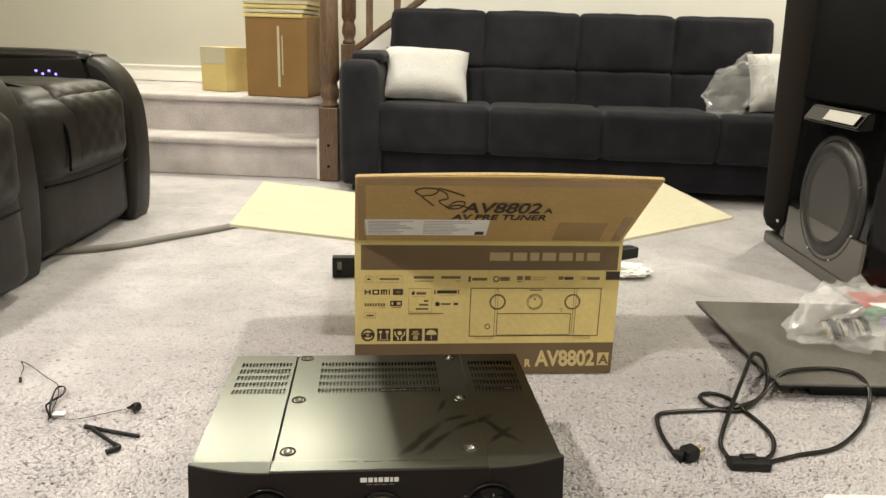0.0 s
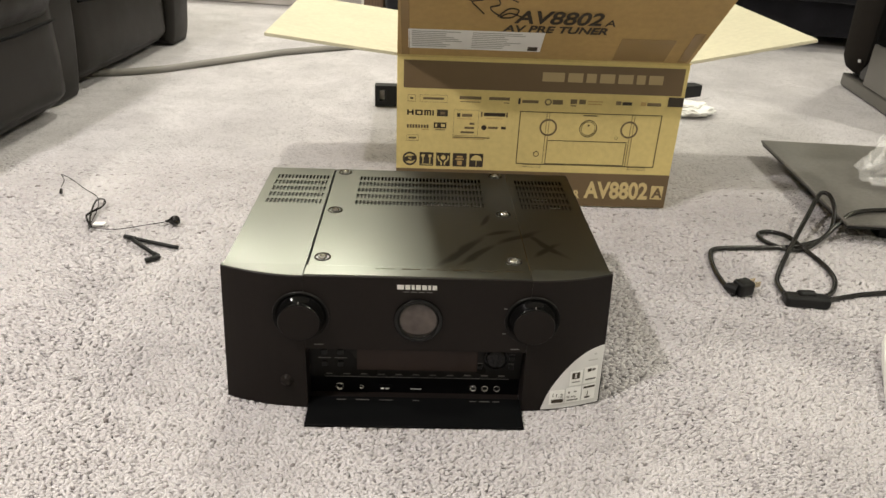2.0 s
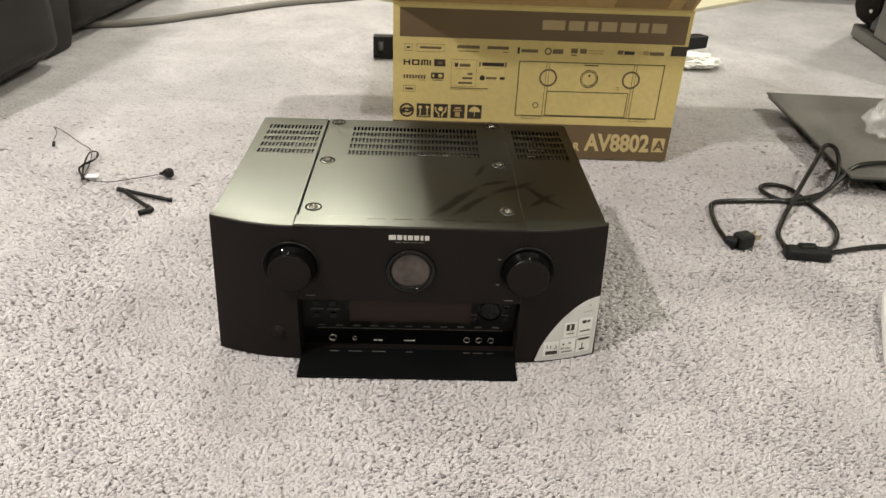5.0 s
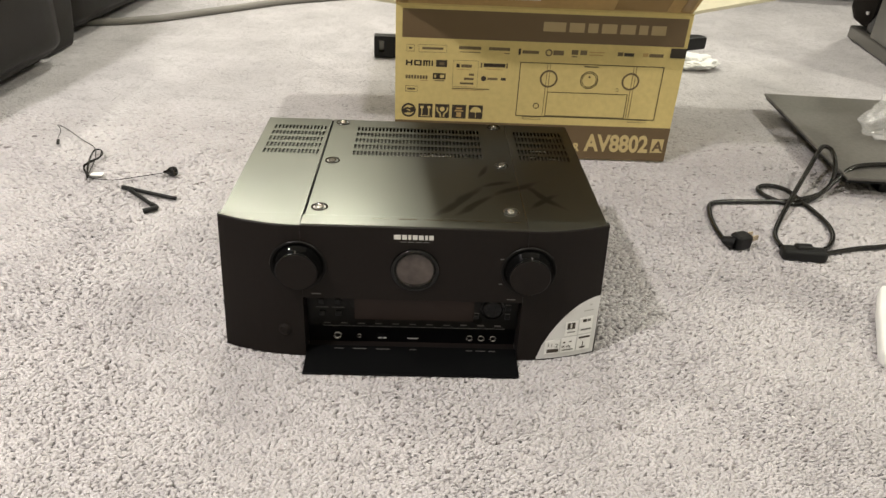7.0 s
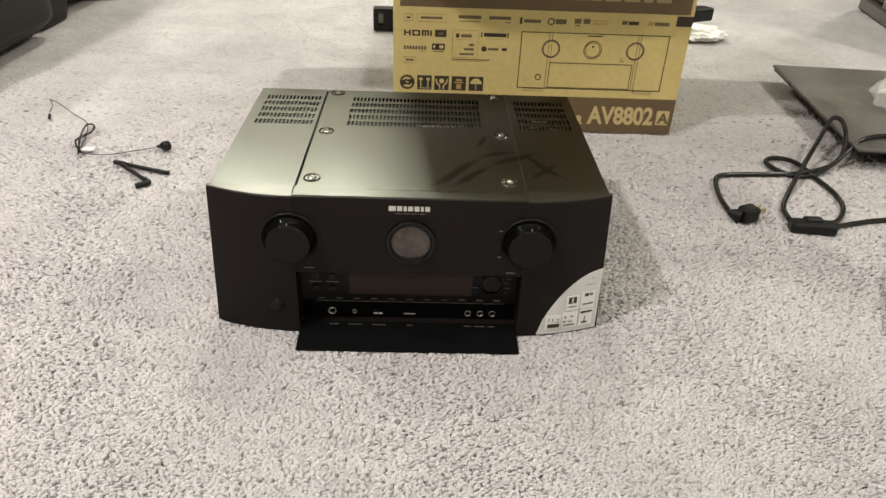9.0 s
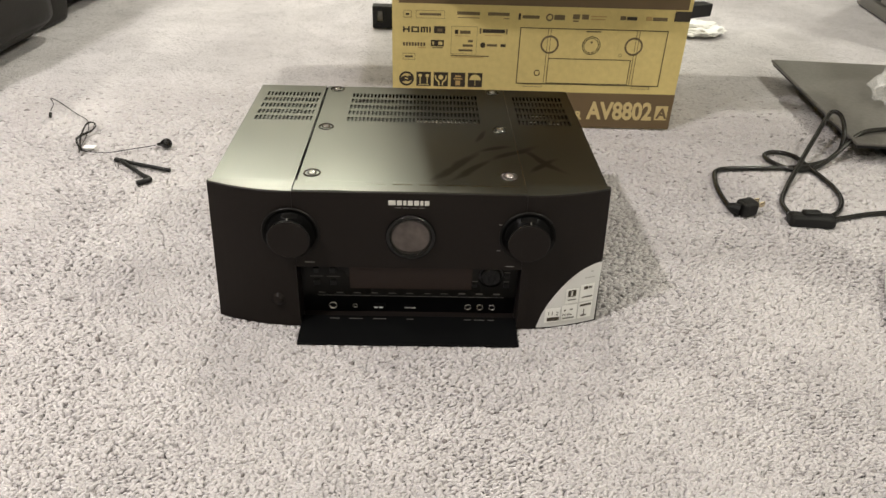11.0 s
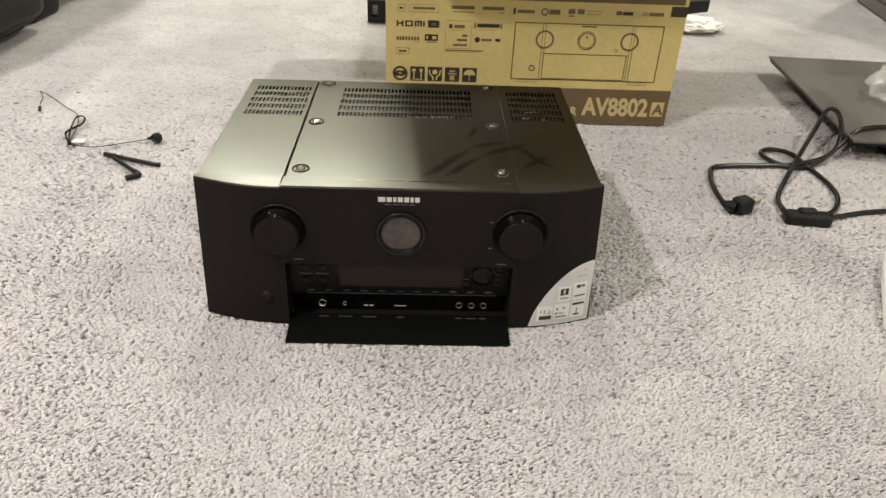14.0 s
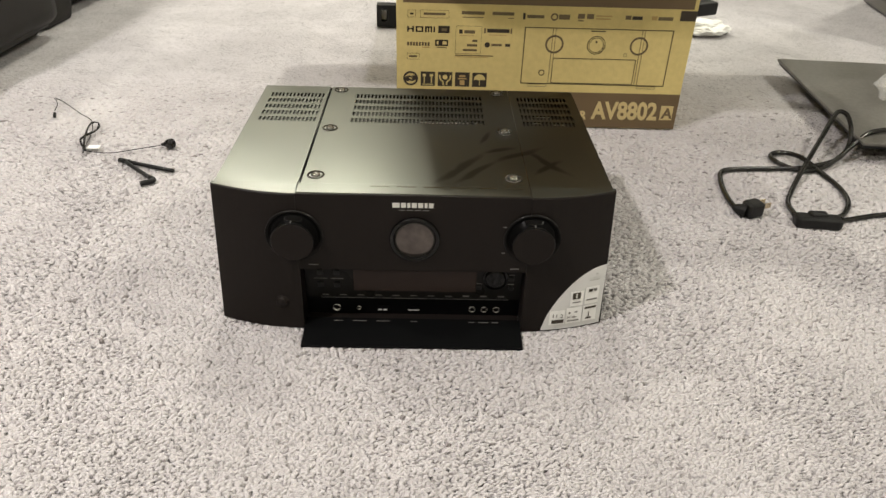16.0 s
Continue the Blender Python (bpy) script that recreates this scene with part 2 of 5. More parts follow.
def block(x0, x1, y0, y1, z0, z1, bevel=0.0, segments=2, bm=None):
    own = bm is None
    bm = bm or bmesh.new()
    made = bmesh.ops.create_cube(bm, size=1, matrix=Matrix.LocRotScale(((x0 + x1) / 2, (y0 + y1) / 2, (z0 + z1) / 2), None, (x1 - x0, y1 - y0, z1 - z0)))
    if bevel:
        edges = {e for v in made["verts"] for e in v.link_edges}
        bmesh.ops.bevel(bm, geom=list(edges), offset=bevel, segments=segments, affect="EDGES", profile=0.5)
    return bm


def prism(points, z0, z1, bevel=0.0):
    """A plan outline raised from z0 to z1."""
    bm = bmesh.new()
    low = [bm.verts.new((x, y, z0)) for x, y in points]
    f = bm.faces.new(low)
    top = bmesh.ops.extrude_face_region(bm, geom=[f])
    bmesh.ops.translate(bm, verts=[v for v in top["geom"] if isinstance(v, bmesh.types.BMVert)], vec=(0, 0, z1 - z0))
    if bevel:
        bmesh.ops.bevel(bm, geom=list(bm.edges), offset=bevel, segments=2, affect="EDGES", profile=0.5)
    return bm


def lathe(profile, steps=40, m=None):
    """A turned body: profile of (radius, height), closed at the axis where the radius is 0."""
    bm = bmesh.new()
    rings = []
    for r, z in profile:
        if r < 1e-6:
            rings.append([bm.verts.new((0, 0, z))])
        else:
            rings.append([bm.verts.new((r * math.cos(2 * math.pi * i / steps), r * math.sin(2 * math.pi * i / steps), z)) for i in range(steps)])
    for a, b in zip(rings, rings[1:]):
        for i in range(steps):
            j = (i + 1) % steps
            if len(a) == 1 and len(b) == 1:
                continue
            if len(a) == 1:
                bm.faces.new((a[0], b[i], b[j]))
            elif len(b) == 1:
                bm.faces.new((a[i], a[j], b[0]))
            else:
                bm.faces.new((a[i], a[j], b[j], b[i]))
    if m:
        bm.transform(m)
    return bm


def spline(points, per=8):
    """A smooth line through the points."""
    p = [Vector(q) for q in points]
    p = [2 * p[0] - p[1]] + p + [2 * p[-1] - p[-2]]
    out = []
    for i in range(1, len(p) - 2):
        for k in range(per):
            t = k / per
            a, b, c, d = p[i - 1:i + 3]
            out.append(0.5 * ((2 * b) + (c - a) * t + (2 * a - 5 * b + 4 * c - d) * t * t + (3 * b - a - 3 * c + d) * t ** 3))
    out.append(p[-2])
    return out


def tube(points, radius, per=8, sides=10, bm=None):
    line = spline(points, per)
    bm = bm or bmesh.new()
    rings = []
    side = None
    for i, q in enumerate(line):
        d = (line[min(i + 1, len(line) - 1)] - line[max(i - 1, 0)]).normalized()
        if side is None:
            side = d.orthogonal().normalized()
        side = (side - d * side.dot(d)).normalized()
        up = d.cross(side)
        rings.append([bm.verts.new(q + radius * (math.cos(2 * math.pi * k / sides) * side + math.sin(2 * math.pi * k / sides) * up)) for k in range(sides)])
    for a, b in zip(rings, rings[1:]):
        for k in range(sides):
            j = (k + 1) % sides
            bm.faces.new((a[k], a[j], b[j], b[k]))
    bm.faces.new(rings[0][::-1])
    bm.faces.new(rings[-1])
    return bm


def cushion(x0, x1, y0, y1, z0, z1, r, puff=0.0, cuts=10, wrinkle=0.0, seed=0):
    """A padded block: rounded edges, bulging faces, slight creases."""
    bm = bmesh.new()
    bmesh.ops.create_cube(bm, size=2)
    bmesh.ops.subdivide_edges(bm, edges=bm.edges, cuts=cuts, use_grid_fill=True)
    hx, hy, hz = (x1 - x0) / 2, (y1 - y0) / 2, (z1 - z0) / 2
    r = min(r, hx, hy, hz)
    for v in bm.verts:
        c = v.co.copy()
        # crowd the rows towards the edges, where the rounding is
        s = [math.copysign(1 - (1 - abs(q)) ** 1.5, q) for q in c]
        q = Vector((s[0] * hx, s[1] * hy, s[2] * hz))
        core = Vector((max(-hx + r, min(hx - r, q.x)), max(-hy + r, min(hy - r, q.y)), max(-hz + r, min(hz - r, q.z))))
        d = q - core
        if d.length > 1e-9:
            q = core + d.normalized() * r
        if puff:
            q += Vector((c.x * (1 - c.y ** 2) * (1 - c.z ** 2), c.y * (1 - c.x ** 2) * (1 - c.z ** 2), c.z * (1 - c.x ** 2) * (1 - c.y ** 2))) * puff
        if wrinkle:
            w = noise.noise(Vector((q.x * 9 + seed, q.y * 9, q.z * 9))) + 0.5 * noise.noise(Vector((q.x * 22, q.y * 22 + seed, q.z * 22)))
            q += q.normalized() * w * wrinkle
        v.co = q + Vector(((x0 + x1) / 2, (y0 + y1) / 2, (z0 + z1) / 2))
    return bm


def letters(name, text, size, mat, parent, m, squeeze=1.0, depth=0.0003, align="LEFT", shear=0.0, label="", bold=0.0):
    """Flat raised lettering in the built-in font; m puts it in place."""
    cu = bpy.data.curves.new(name, "FONT")
    cu.body, cu.size, cu.extrude, cu.align_x, cu.shear, cu.offset = text, size, depth, align, shear, bold
    tmp = new(name, cu)
    bpy.context.view_layer.update()
    me = bpy.data.meshes.new_from_object(tmp.evaluated_get(bpy.context.evaluated_depsgraph_get()))
    bpy.data.objects.remove(tmp)
    bpy.data.curves.remove(cu)
    me.name = name
    me.transform(m @ Matrix.Diagonal((squeeze, 1, 1, 1)))
    me.materials.clear()
    me.materials.append(mat)
    ob = new(name, me)
    ob.parent = parent
    if label:
        tagged(ob, label)
    return ob


UPRIGHT = Matrix.Rotation(math.pi / 2, 4, "X")      # lettering that stands and faces -y


# ---- the room ----
def build_room():
    x0, x1, y0, y1 = -2.6, 3.6, -6.2, 1.28
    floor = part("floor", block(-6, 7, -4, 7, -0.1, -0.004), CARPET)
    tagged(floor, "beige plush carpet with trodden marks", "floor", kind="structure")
    w = 0.12
    for name, a, b in (("wall_north", (x0 - w, y1), (x1 + w, y1 + w)), ("wall_south", (x0 - w, y0 - w), (x1 + w, y0)),
                       ("wall_west", (x0 - w, y0), (x0, y1)), ("wall_east", (x1, y0), (x1 + w, y1))):
        ob = part(name, block(a[0], b[0], a[1], b[1], -0.02, CEILING), WALL)
        ob.matrix_basis = ROOM
        tagged(ob, "cream painted wall", "wall", kind="structure")
    ob = part("ceiling", block(x0 - w, x1 + w, y0 - w, y1 + w, CEILING, CEILING + 0.1), CEILING_PAINT)
    ob.matrix_basis = ROOM
    tagged(ob, "white painted ceiling with recessed lamps", "ceiling", kind="structure")


def build_cans():
    glow = lamp_material("lamp_glow", (1.0, 0.95, 0.86), 14.0)
    for u, v, watts in CANS:
        p = Vector((u, v, CEILING))
        lamp = thing("ceiling_lamp", Matrix.Translation(p), "round recessed ceiling lamp with a white ring", "ceiling lamp", "ceiling lamps")
        part("ring", lathe([(0.055, -0.002), (0.058, -0.006), (0.085, -0.006), (0.088, -0.001), (0.088, 0.002)], 32), TRIM, lamp)
        part("diffuser", lathe([(0, -0.0035), (0.055, -0.0035)], 32), glow, lamp)
        light = bpy.data.lights.new("lamp_light", "AREA")
        light.shape, light.size, light.energy, light.color, light.spread = "DISK", 0.14, watts, KEY if watts == 56 else WARM, math.radians(180)
        ob = new("lamp_light", light)
        ob.matrix_basis = Matrix.Translation(p - Vector((0, 0, 0.012)))


RISE, GO = 0.18, 0.27


def build_stairs():
    """Two carpeted steps up to a landing, then a flight rising along the wall."""
    steps = thing("staircase", ROOM, "grey-beige carpeted stairs rising to a landing", "staircase", kind="structure")
    right = 0.0
    for i in range(2):
        v0 = i * GO
        z = (i + 1) * RISE
        r = right if i == 0 else right + 0.10
        back = 1.28
        b = block(-2.6, r, v0, v0 + GO if i == 0 else back, 0.0 if i == 0 else 0.0, z - 0.012)
        part("riser", b, STAIR_CARPET, steps)
        part("tread", cushion(-2.6, r + 0.005, v0 - 0.022, v0 + GO + 0.01 if i == 0 else back, z - 0.035, z, 0.016, cuts=8), STAIR_CARPET, steps, smooth=True)
    part("end_trim", block(right + 0.001, right + 0.016, -0.02, GO * 0.9, 0, RISE + 0.012, 0.002), TRIM, steps, "white painted end board")
    part("landing_floor", block(0.10, 1.1, 0.31, 1.28, 0.0, 2 * RISE), STAIR_CARPET, steps)
    # flight that climbs behind the sofa
    for i in range(9):
        z = (i + 3) * RISE * 1.06
        part("flight_step", block(0.95 + i * 0.25, 0.95 + (i + 1) * 0.25, 0.42, 1.28, z - RISE * 1.1, z), STAIR_CARPET, steps)
    # closed white stringer with a dark shoe rail
    tan = 0.75
    pts = [(0.10, 0.0), (0.10, 0.565), (2.4, 0.565 + 2.3 * tan), (2.4, 0.0)]
    bm = bmesh.new()
    f = bm.faces.new([bm.verts.new((u, 0.34, min(z, CEILING))) for u, z in pts])
    ex = bmesh.ops.extrude_face_region(bm, geom=[f])
    bmesh.ops.translate(bm, verts=[v for v in ex["geom"] if isinstance(v, bmesh.types.BMVert)], vec=(0, 0.06, 0))
    part("stringer", bm, TRIM, steps, "white painted stringer")
    base = thing("baseboard", ROOM, "white painted baseboard along the landing wall", "baseboard", kind="structure")
    part("board", block(-2.6, 0.95, 1.262, 1.279, 2 * RISE, 2 * RISE + 0.095, 0.004), TRIM, base)
    part("cap", block(-2.6, 0.95, 1.255, 1.279, 2 * RISE + 0.088, 2 * RISE + 0.10, 0.003), TRIM, base)

    rail = thing("stair_railing", ROOM, "dark walnut stair railing with turned posts", "railing", kind="structure")
    post = [(0.0, 0.56), (0.040, 0.56), (0.040, 0.575), (0.030, 0.585), (0.042, 0.61), (0.044, 0.64), (0.034, 0.665), (0.036, 0.675), (0.046, 0.69),
            (0.040, 1.06), (0.030, 1.09), (0.044, 1.105), (0.046, 1.12), (0.030, 1.15), (0.036, 1.18), (0.044, 1.3), (0.03, 1.42), (0.0, 1.42)]
    def turned(name, u, v, base, square, s=1.0):
        part(name, block(u - 0.045 * s, u + 0.045 * s, v - 0.045 * s, v + 0.045 * s, base, square, 0.004), WOOD, rail)
        b = lathe([(r * s, z - 0.56 + square) for r, z in post], 28, Matrix.Translation((u, v, 0)))
        part("turning", b, WOOD, rail, smooth=True)
    turned("newel_post", 0.066, -0.01, 0.0, 0.345)
    turned("second_post", 0.085, 0.37, 0.0, 0.63, 0.8)
    for k in range(2):
        part("screw_plug", lathe([(0, 0.0), (0.007, 0.0), (0.007, 0.002), (0, 0.003)], 12, Matrix.Translation((0.066, -0.056, 0.07 + 0.10 * k)) @ Matrix.Rotation(math.pi / 2, 4, "X")), DARK_HOLE, rail)
    ang = math.atan(0.75)
    def sloped(name, z, h, wide):
        b = block(0, 2.2 / math.cos(ang), -wide / 2, wide / 2, 0, h, 0.006)
        b.transform(Matrix.Translation((0.10, 0.37, z)) @ Matrix.Rotation(-ang, 4, "Y"))
        part(name, b, WOOD, rail)
    sloped("shoe_rail", 0.572, 0.03, 0.07)
    sloped("handrail", 1.44, 0.06, 0.06)
    for k in range(9):
        u = 0.19 + 0.14 * k
        z = 0.60 + (u - 0.10) * 0.75
        part("baluster", block(u - 0.016, u + 0.016, 0.354, 0.386, z, z + 0.88, 0.003), WOOD, rail)


# ---- the receiver ----
RX = Matrix.Translation((0, 1.1, 0))


def build_receiver():
    """Local axes: x across, y back from the side corners of the front, z up."""
    rec = thing("av_receiver", RX, "black audio receiver with brushed top and open front flap", "receiver")
    T = 0.175
    # chassis under the cover
    part("chassis", block(-0.214, 0.214, 0.012, 0.300, 0.010, 0.160, 0.002), BLACK_PLASTIC, rec)
    # bare metal under the slots
    for x, y, w in ((0.050, 0.176, 0.036), (0.045, 0.199, 0.042), (0.172, 0.186, 0.010), (0.160, 0.205, 0.006), (0.188, 0.200, 0.008), (0.168, 0.226, 0.012)):
        part("heat_sink", block(x - w, x + w, y, y + 0.006, 0.158, 0.1665, 0.001), CHROME, rec, "bare metal fin under the slots")
    for x in (-0.16, 0.16):
        for y in (0.05, 0.25):
            part("foot", lathe([(0, -0.002), (0.028, -0.002), (0.03, 0.002), (0.03, 0.011), (0, 0.011)], 24, Matrix.Translation((x, y, 0))), RUBBER, rec)

    # top cover: three sheets with slots cut through
    def sheet(name, x0, x1, y0, y1, slots):
        """A sheet with rows of slots: built as strips between the openings."""
        xs, ys = sorted({x0, x1, *[c for s in slots for c in s[:2]]}), sorted({y0, y1, *[c for s in slots for c in s[2:]]})
        holes = {(round(s[0], 5), round(s[2], 5)) for s in slots}
        bm = bmesh.new()
        grid = {}
        def vert(i, j, k):
            if (i, j, k) not in grid:
                grid[i, j, k] = bm.verts.new((xs[i], ys[j], T - 0.0015 * k))
            return grid[i, j, k]
        solid = lambda i, j: 0 <= i < len(xs) - 1 and 0 <= j < len(ys) - 1 and (round(xs[i], 5), round(ys[j], 5)) not in holes
        for i in range(len(xs) - 1):
            for j in range(len(ys) - 1):
                if solid(i, j):
                    bm.faces.new((vert(i, j, 0), vert(i + 1, j, 0), vert(i + 1, j + 1, 0), vert(i, j + 1, 0)))
                    for di, dj, a, b in ((-1, 0, (i, j), (i, j + 1)), (1, 0, (i + 1, j), (i + 1, j + 1)), (0, -1, (i, j), (i + 1, j)), (0, 1, (i, j + 1), (i + 1, j + 1))):
                        if not solid(i + di, j + dj):
                            bm.faces.new((vert(*a, 0), vert(*b, 0), vert(*b, 1), vert(*a, 1)))
        return part(name, bm, SATIN_TOP, rec)

    def slot_rows(xa, xb, count):
        out = []
        for r in range(5):
            y = 0.176 + r * 0.0215
            for c in range(count):
                x = xa + (xb - xa) * c / (count - 1)
                out.append((x - 0.00145, x + 0.00145, y, y + 0.0135))
        return out

    sheet("cover_left", -0.217, -0.1265, 0.006, 0.302, slot_rows(-0.203, -0.133, 15))
    sheet("cover_middle", -0.1235, 0.1255, 0.006, 0.302, slot_rows(-0.085, 0.085, 35))
    sheet("cover_right", 0.1265, 0.217, 0.006, 0.302, slot_rows(0.138, 0.203, 14))
    for s in (-1, 1):
        part("cover_side", block(min(s * 0.2155, s * 0.2175), max(s * 0.2155, s * 0.2175), 0.006, 0.302, 0.014, T - 0.0003), SATIN_TOP if s < 0 else BLACK_PANEL, rec)
    part("cover_back", block(-0.2165, 0.2165, 0.3005, 0.302, 0.014, T - 0.0016), BLACK_PANEL, rec)
    part("cover_seam", block(0.1256, 0.1264, 0.006, 0.302, T - 0.004, T + 0.0002), CHROME_DARK, rec, "bright edge between two cover sheets")
    part("cover_gap", block(-0.1265, -0.1235, 0.006, 0.300, 0.160, 0.171), DARK_HOLE, rec)
    for x in (-0.1100, 0.1098):
        for y in (0.026, 0.156, 0.291):
            m = Matrix.Translation((x, y, T))
            part("screw_cup", lathe([(0.0098, 0.0), (0.0092, 0.0010), (0.0082, 0.0010), (0.0068, -0.0008), (0.005, -0.0008)], 28, m), RIM_DARK, rec, "dark polished screw washer", True)
            head = part("screw_head", lathe([(0.0052, -0.0008), (0.0050, 0.0010), (0.0036, 0.0022), (0.0018, 0.0024), (0.0016, 0.0010), (0, 0.0010)], 20, m), CHROME_DARK, rec, smooth=True)

    # front: flat middle, two curved wings
    def wing(s):
        pts = []
        for k in range(13):
            t = k / 12
            x = 0.1265 + (0.22 - 0.1265) * t
            pts.append((s * x, -0.019 + 0.020 * t ** 1.9))
        pts += [(s * 0.22, 0.006), (s * 0.1265, 0.006)]
        bm = bmesh.new()
        n = len(pts)
        rows = []
        for z, inset in ((-0.001, 0.003), (0.003, 0.0), (T - 0.0012, 0.0), (T, 0.0012)):
            rows.append([bm.verts.new((x * (1 + 0.022 * (T - z) / T) if abs(x) > 0.13 else x, y + (inset if y < 0.004 else 0) - (0.011 * (T - z) / T if y < 0.004 else 0), z + (0.0006 - 0.035 * (0.006 - y) if z > 0.1 else 0))) for x, y in pts])
        for a, b in zip(rows, rows[1:]):
            for i in range(n):
                j = (i + 1) % n
                bm.faces.new((a[i], a[j], b[j], b[i]))
        bm.faces.new(rows[0])
        bm.faces.new(rows[-1])
        return part("front_wing", bm, BLACK_PANEL, rec)
    wing(-1), wing(1)
    panel = block(-0.1265, 0.1265, -0.0190, 0.006, 0.083, T, 0.0005)
    for v in panel.verts:
        if v.co.y < -0.01:
            v.co.y -= 0.011 * (T - v.co.z) / T
    part("front_panel", panel, BLACK_PANEL, rec)
    part("front_lip", block(-0.1258, 0.1258, -0.0165, 0.0055, T - 0.001, T + 0.0008, 0.0005), SATIN_TOP, rec)
    for s in (-1, 1):
        bm = bmesh.new()
        cols = []
        for k in range(13):
            t = k / 12
            x, y = s * (0.1266 + (0.2195 - 0.1266) * t), -0.0176 + 0.0195 * t ** 1.9
            cols.append([bm.verts.new(p) for p in ((x, y, T - 0.0052), (x, y, T + 0.0008 - 0.035 * (0.0058 - y)), (x, 0.0058, T + 0.0008), (x, 0.0058, T - 0.0052))])
        for a, b in zip(cols, cols[1:]):
            for q in range(4):
                bm.faces.new((a[q], a[(q + 1) % 4], b[(q + 1) % 4], b[q]))
        bm.faces.new(cols[0])
        bm.faces.new(cols[-1])
        part("wing_lip", bm, SATIN_TOP, rec)
    # recess with display, buttons and sockets
    part("recess_back", block(-0.1258, 0.1258, -0.006, 0.006, 0.031, 0.083), RECESS_BLACK, rec)
    part("socket_strip", block(-0.1258, 0.1258, -0.002, 0.006, 0.002, 0.031), DARK_HOLE, rec)
    part("strip_edge", block(-0.108, 0.112, -0.0066, -0.003, 0.0306, 0.0312), PRINT_GREY, rec)
    part("bottom_rail", block(-0.1258, 0.1258, -0.014, 0.006, 0.000, 0.0045, 0.001), BLACK_PANEL, rec)
    part("display_window", block(-0.070, 0.073, -0.0068, -0.004, 0.0415, 0.0755, 0.0004), GLASS_SMOKE, rec, "smoked brown display window")
    front = Matrix.Rotation(math.pi / 2, 4, "X")
    for x in (-0.108, -0.089):
        for z in (0.067, 0.050):
            part("small_button", block(x - 0.0035, x + 0.0035, -0.0085, -0.004, z - 0.0035, z + 0.0035, 0.0008), BLACK_PLASTIC, rec)
        part("button_caption", block(x - 0.0075, x + 0.0075, -0.0064, -0.0058, 0.0575, 0.0582), PRINT_GREY, rec)
    for k in range(11):
        x = -0.103 + 0.0206 * k
        part("button_caption", block(x - 0.004, x + 0.004, -0.0064, -0.0058, 0.0345, 0.0353 + (0.0010 if k > 7 else 0)), PRINT_GREY, rec)
        part("slim_button", block(x - 0.006, x + 0.006, -0.0075, -0.004, 0.0316, 0.0335, 0.0006), BLACK_PLASTIC, rec)
    pad = part("cursor_pad", lathe([(0, 0.004), (0.0105, 0.004), (0.0118, 0.0032), (0.0122, 0.0), (0.0142, 0.0), (0.0142, 0.0016), (0.0150, 0.0014), (0.0150, -0.002), (0, -0.002)], 36, Matrix.Translation((0.095, -0.0062, 0.0615)) @ front), BLACK_GLOSS, rec)
    for x, z in ((0.076, 0.049), (0.1135, 0.049), (0.1135, 0.062)):
        part("small_button", block(x - 0.003, x + 0.003, -0.0085, -0.004, z - 0.0028, z + 0.0028, 0.0008), BLACK_PLASTIC, rec)
        part("button_caption", block(x - 0.0035, x + 0.0035, -0.0064, -0.0058, z + 0.0042, z + 0.005), PRINT_GREY, rec)
    def ring_socket(name, x, r, mat):
        m = Matrix.Translation((x, -0.0022, 0.0140)) @ front
        part(name, lathe([(r * 0.55, -0.004), (r * 0.62, 0.0015), (r * 0.9, 0.0026), (r, 0.0018), (r, 0.0)], 28, m), mat, rec, smooth=True)
    ring_socket("headphone_socket", -0.0915, 0.0055, CHROME)
    ring_socket("mic_socket", -0.065, 0.0030, CHROME)
    for x in (0.070, 0.0845, 0.099):
        ring_socket("av_socket", x, 0.0045, CHROME)
        part("socket_pin", lathe([(0, 0.002), (0.0016, 0.002), (0.0016, -0.004)], 10, Matrix.Translation((x, -0.0022, 0.0140)) @ front), DARK_HOLE, rec)
    part("usb_port", block(-0.0435, -0.0285, -0.0036, -0.002, 0.0110, 0.0170, 0.0006), DARK_HOLE, rec)
    # usb contacts and video port edge are white, painting in their metal glint
    for x in (-0.040, -0.034):
        part("usb_contact", block(x - 0.0022, x + 0.0022, -0.0044, -0.0030, 0.0112, 0.0126), PRINT_WHITE, rec)
    part("video_port", prism([(-0.006, -0.0036), (0.007, -0.0036), (0.007, -0.002), (-0.006, -0.002)], 0.0110, 0.0117), PRINT_WHITE, rec)
    part("video_tongue", block(-0.0055, 0.0065, -0.0032, -0.002, 0.0120, 0.0160), DARK_HOLE, rec)
    # hinged flap, folded down on to the carpet
    flap = block(-0.1262, 0.1262, -0.0490, 0.0, -0.0017, 0.0017, 0.0007)
    flap.transform(Matrix.Translation((0, -0.0150, 0.0066)) @ Matrix.Rotation(math.radians(3.5), 4, "X"))
    door = part("front_flap", flap, FLAP_BLACK, rec, "black flap folded down")
    for x, w in ((-0.088, 0.0055), (-0.063, 0.008), (-0.035, 0.008), (0.001, 0.004), (0.069, 0.004), (0.083, 0.006), (0.097, 0.004)):
        b = block(x - w, x + w, -0.0065, -0.0055, 0.0018, 0.0021)
        b.transform(Matrix.Translation((0, -0.0150, 0.0066)) @ Matrix.Rotation(math.radians(3.5), 4, "X"))
        part("flap_caption", b, PRINT_GREY, door)
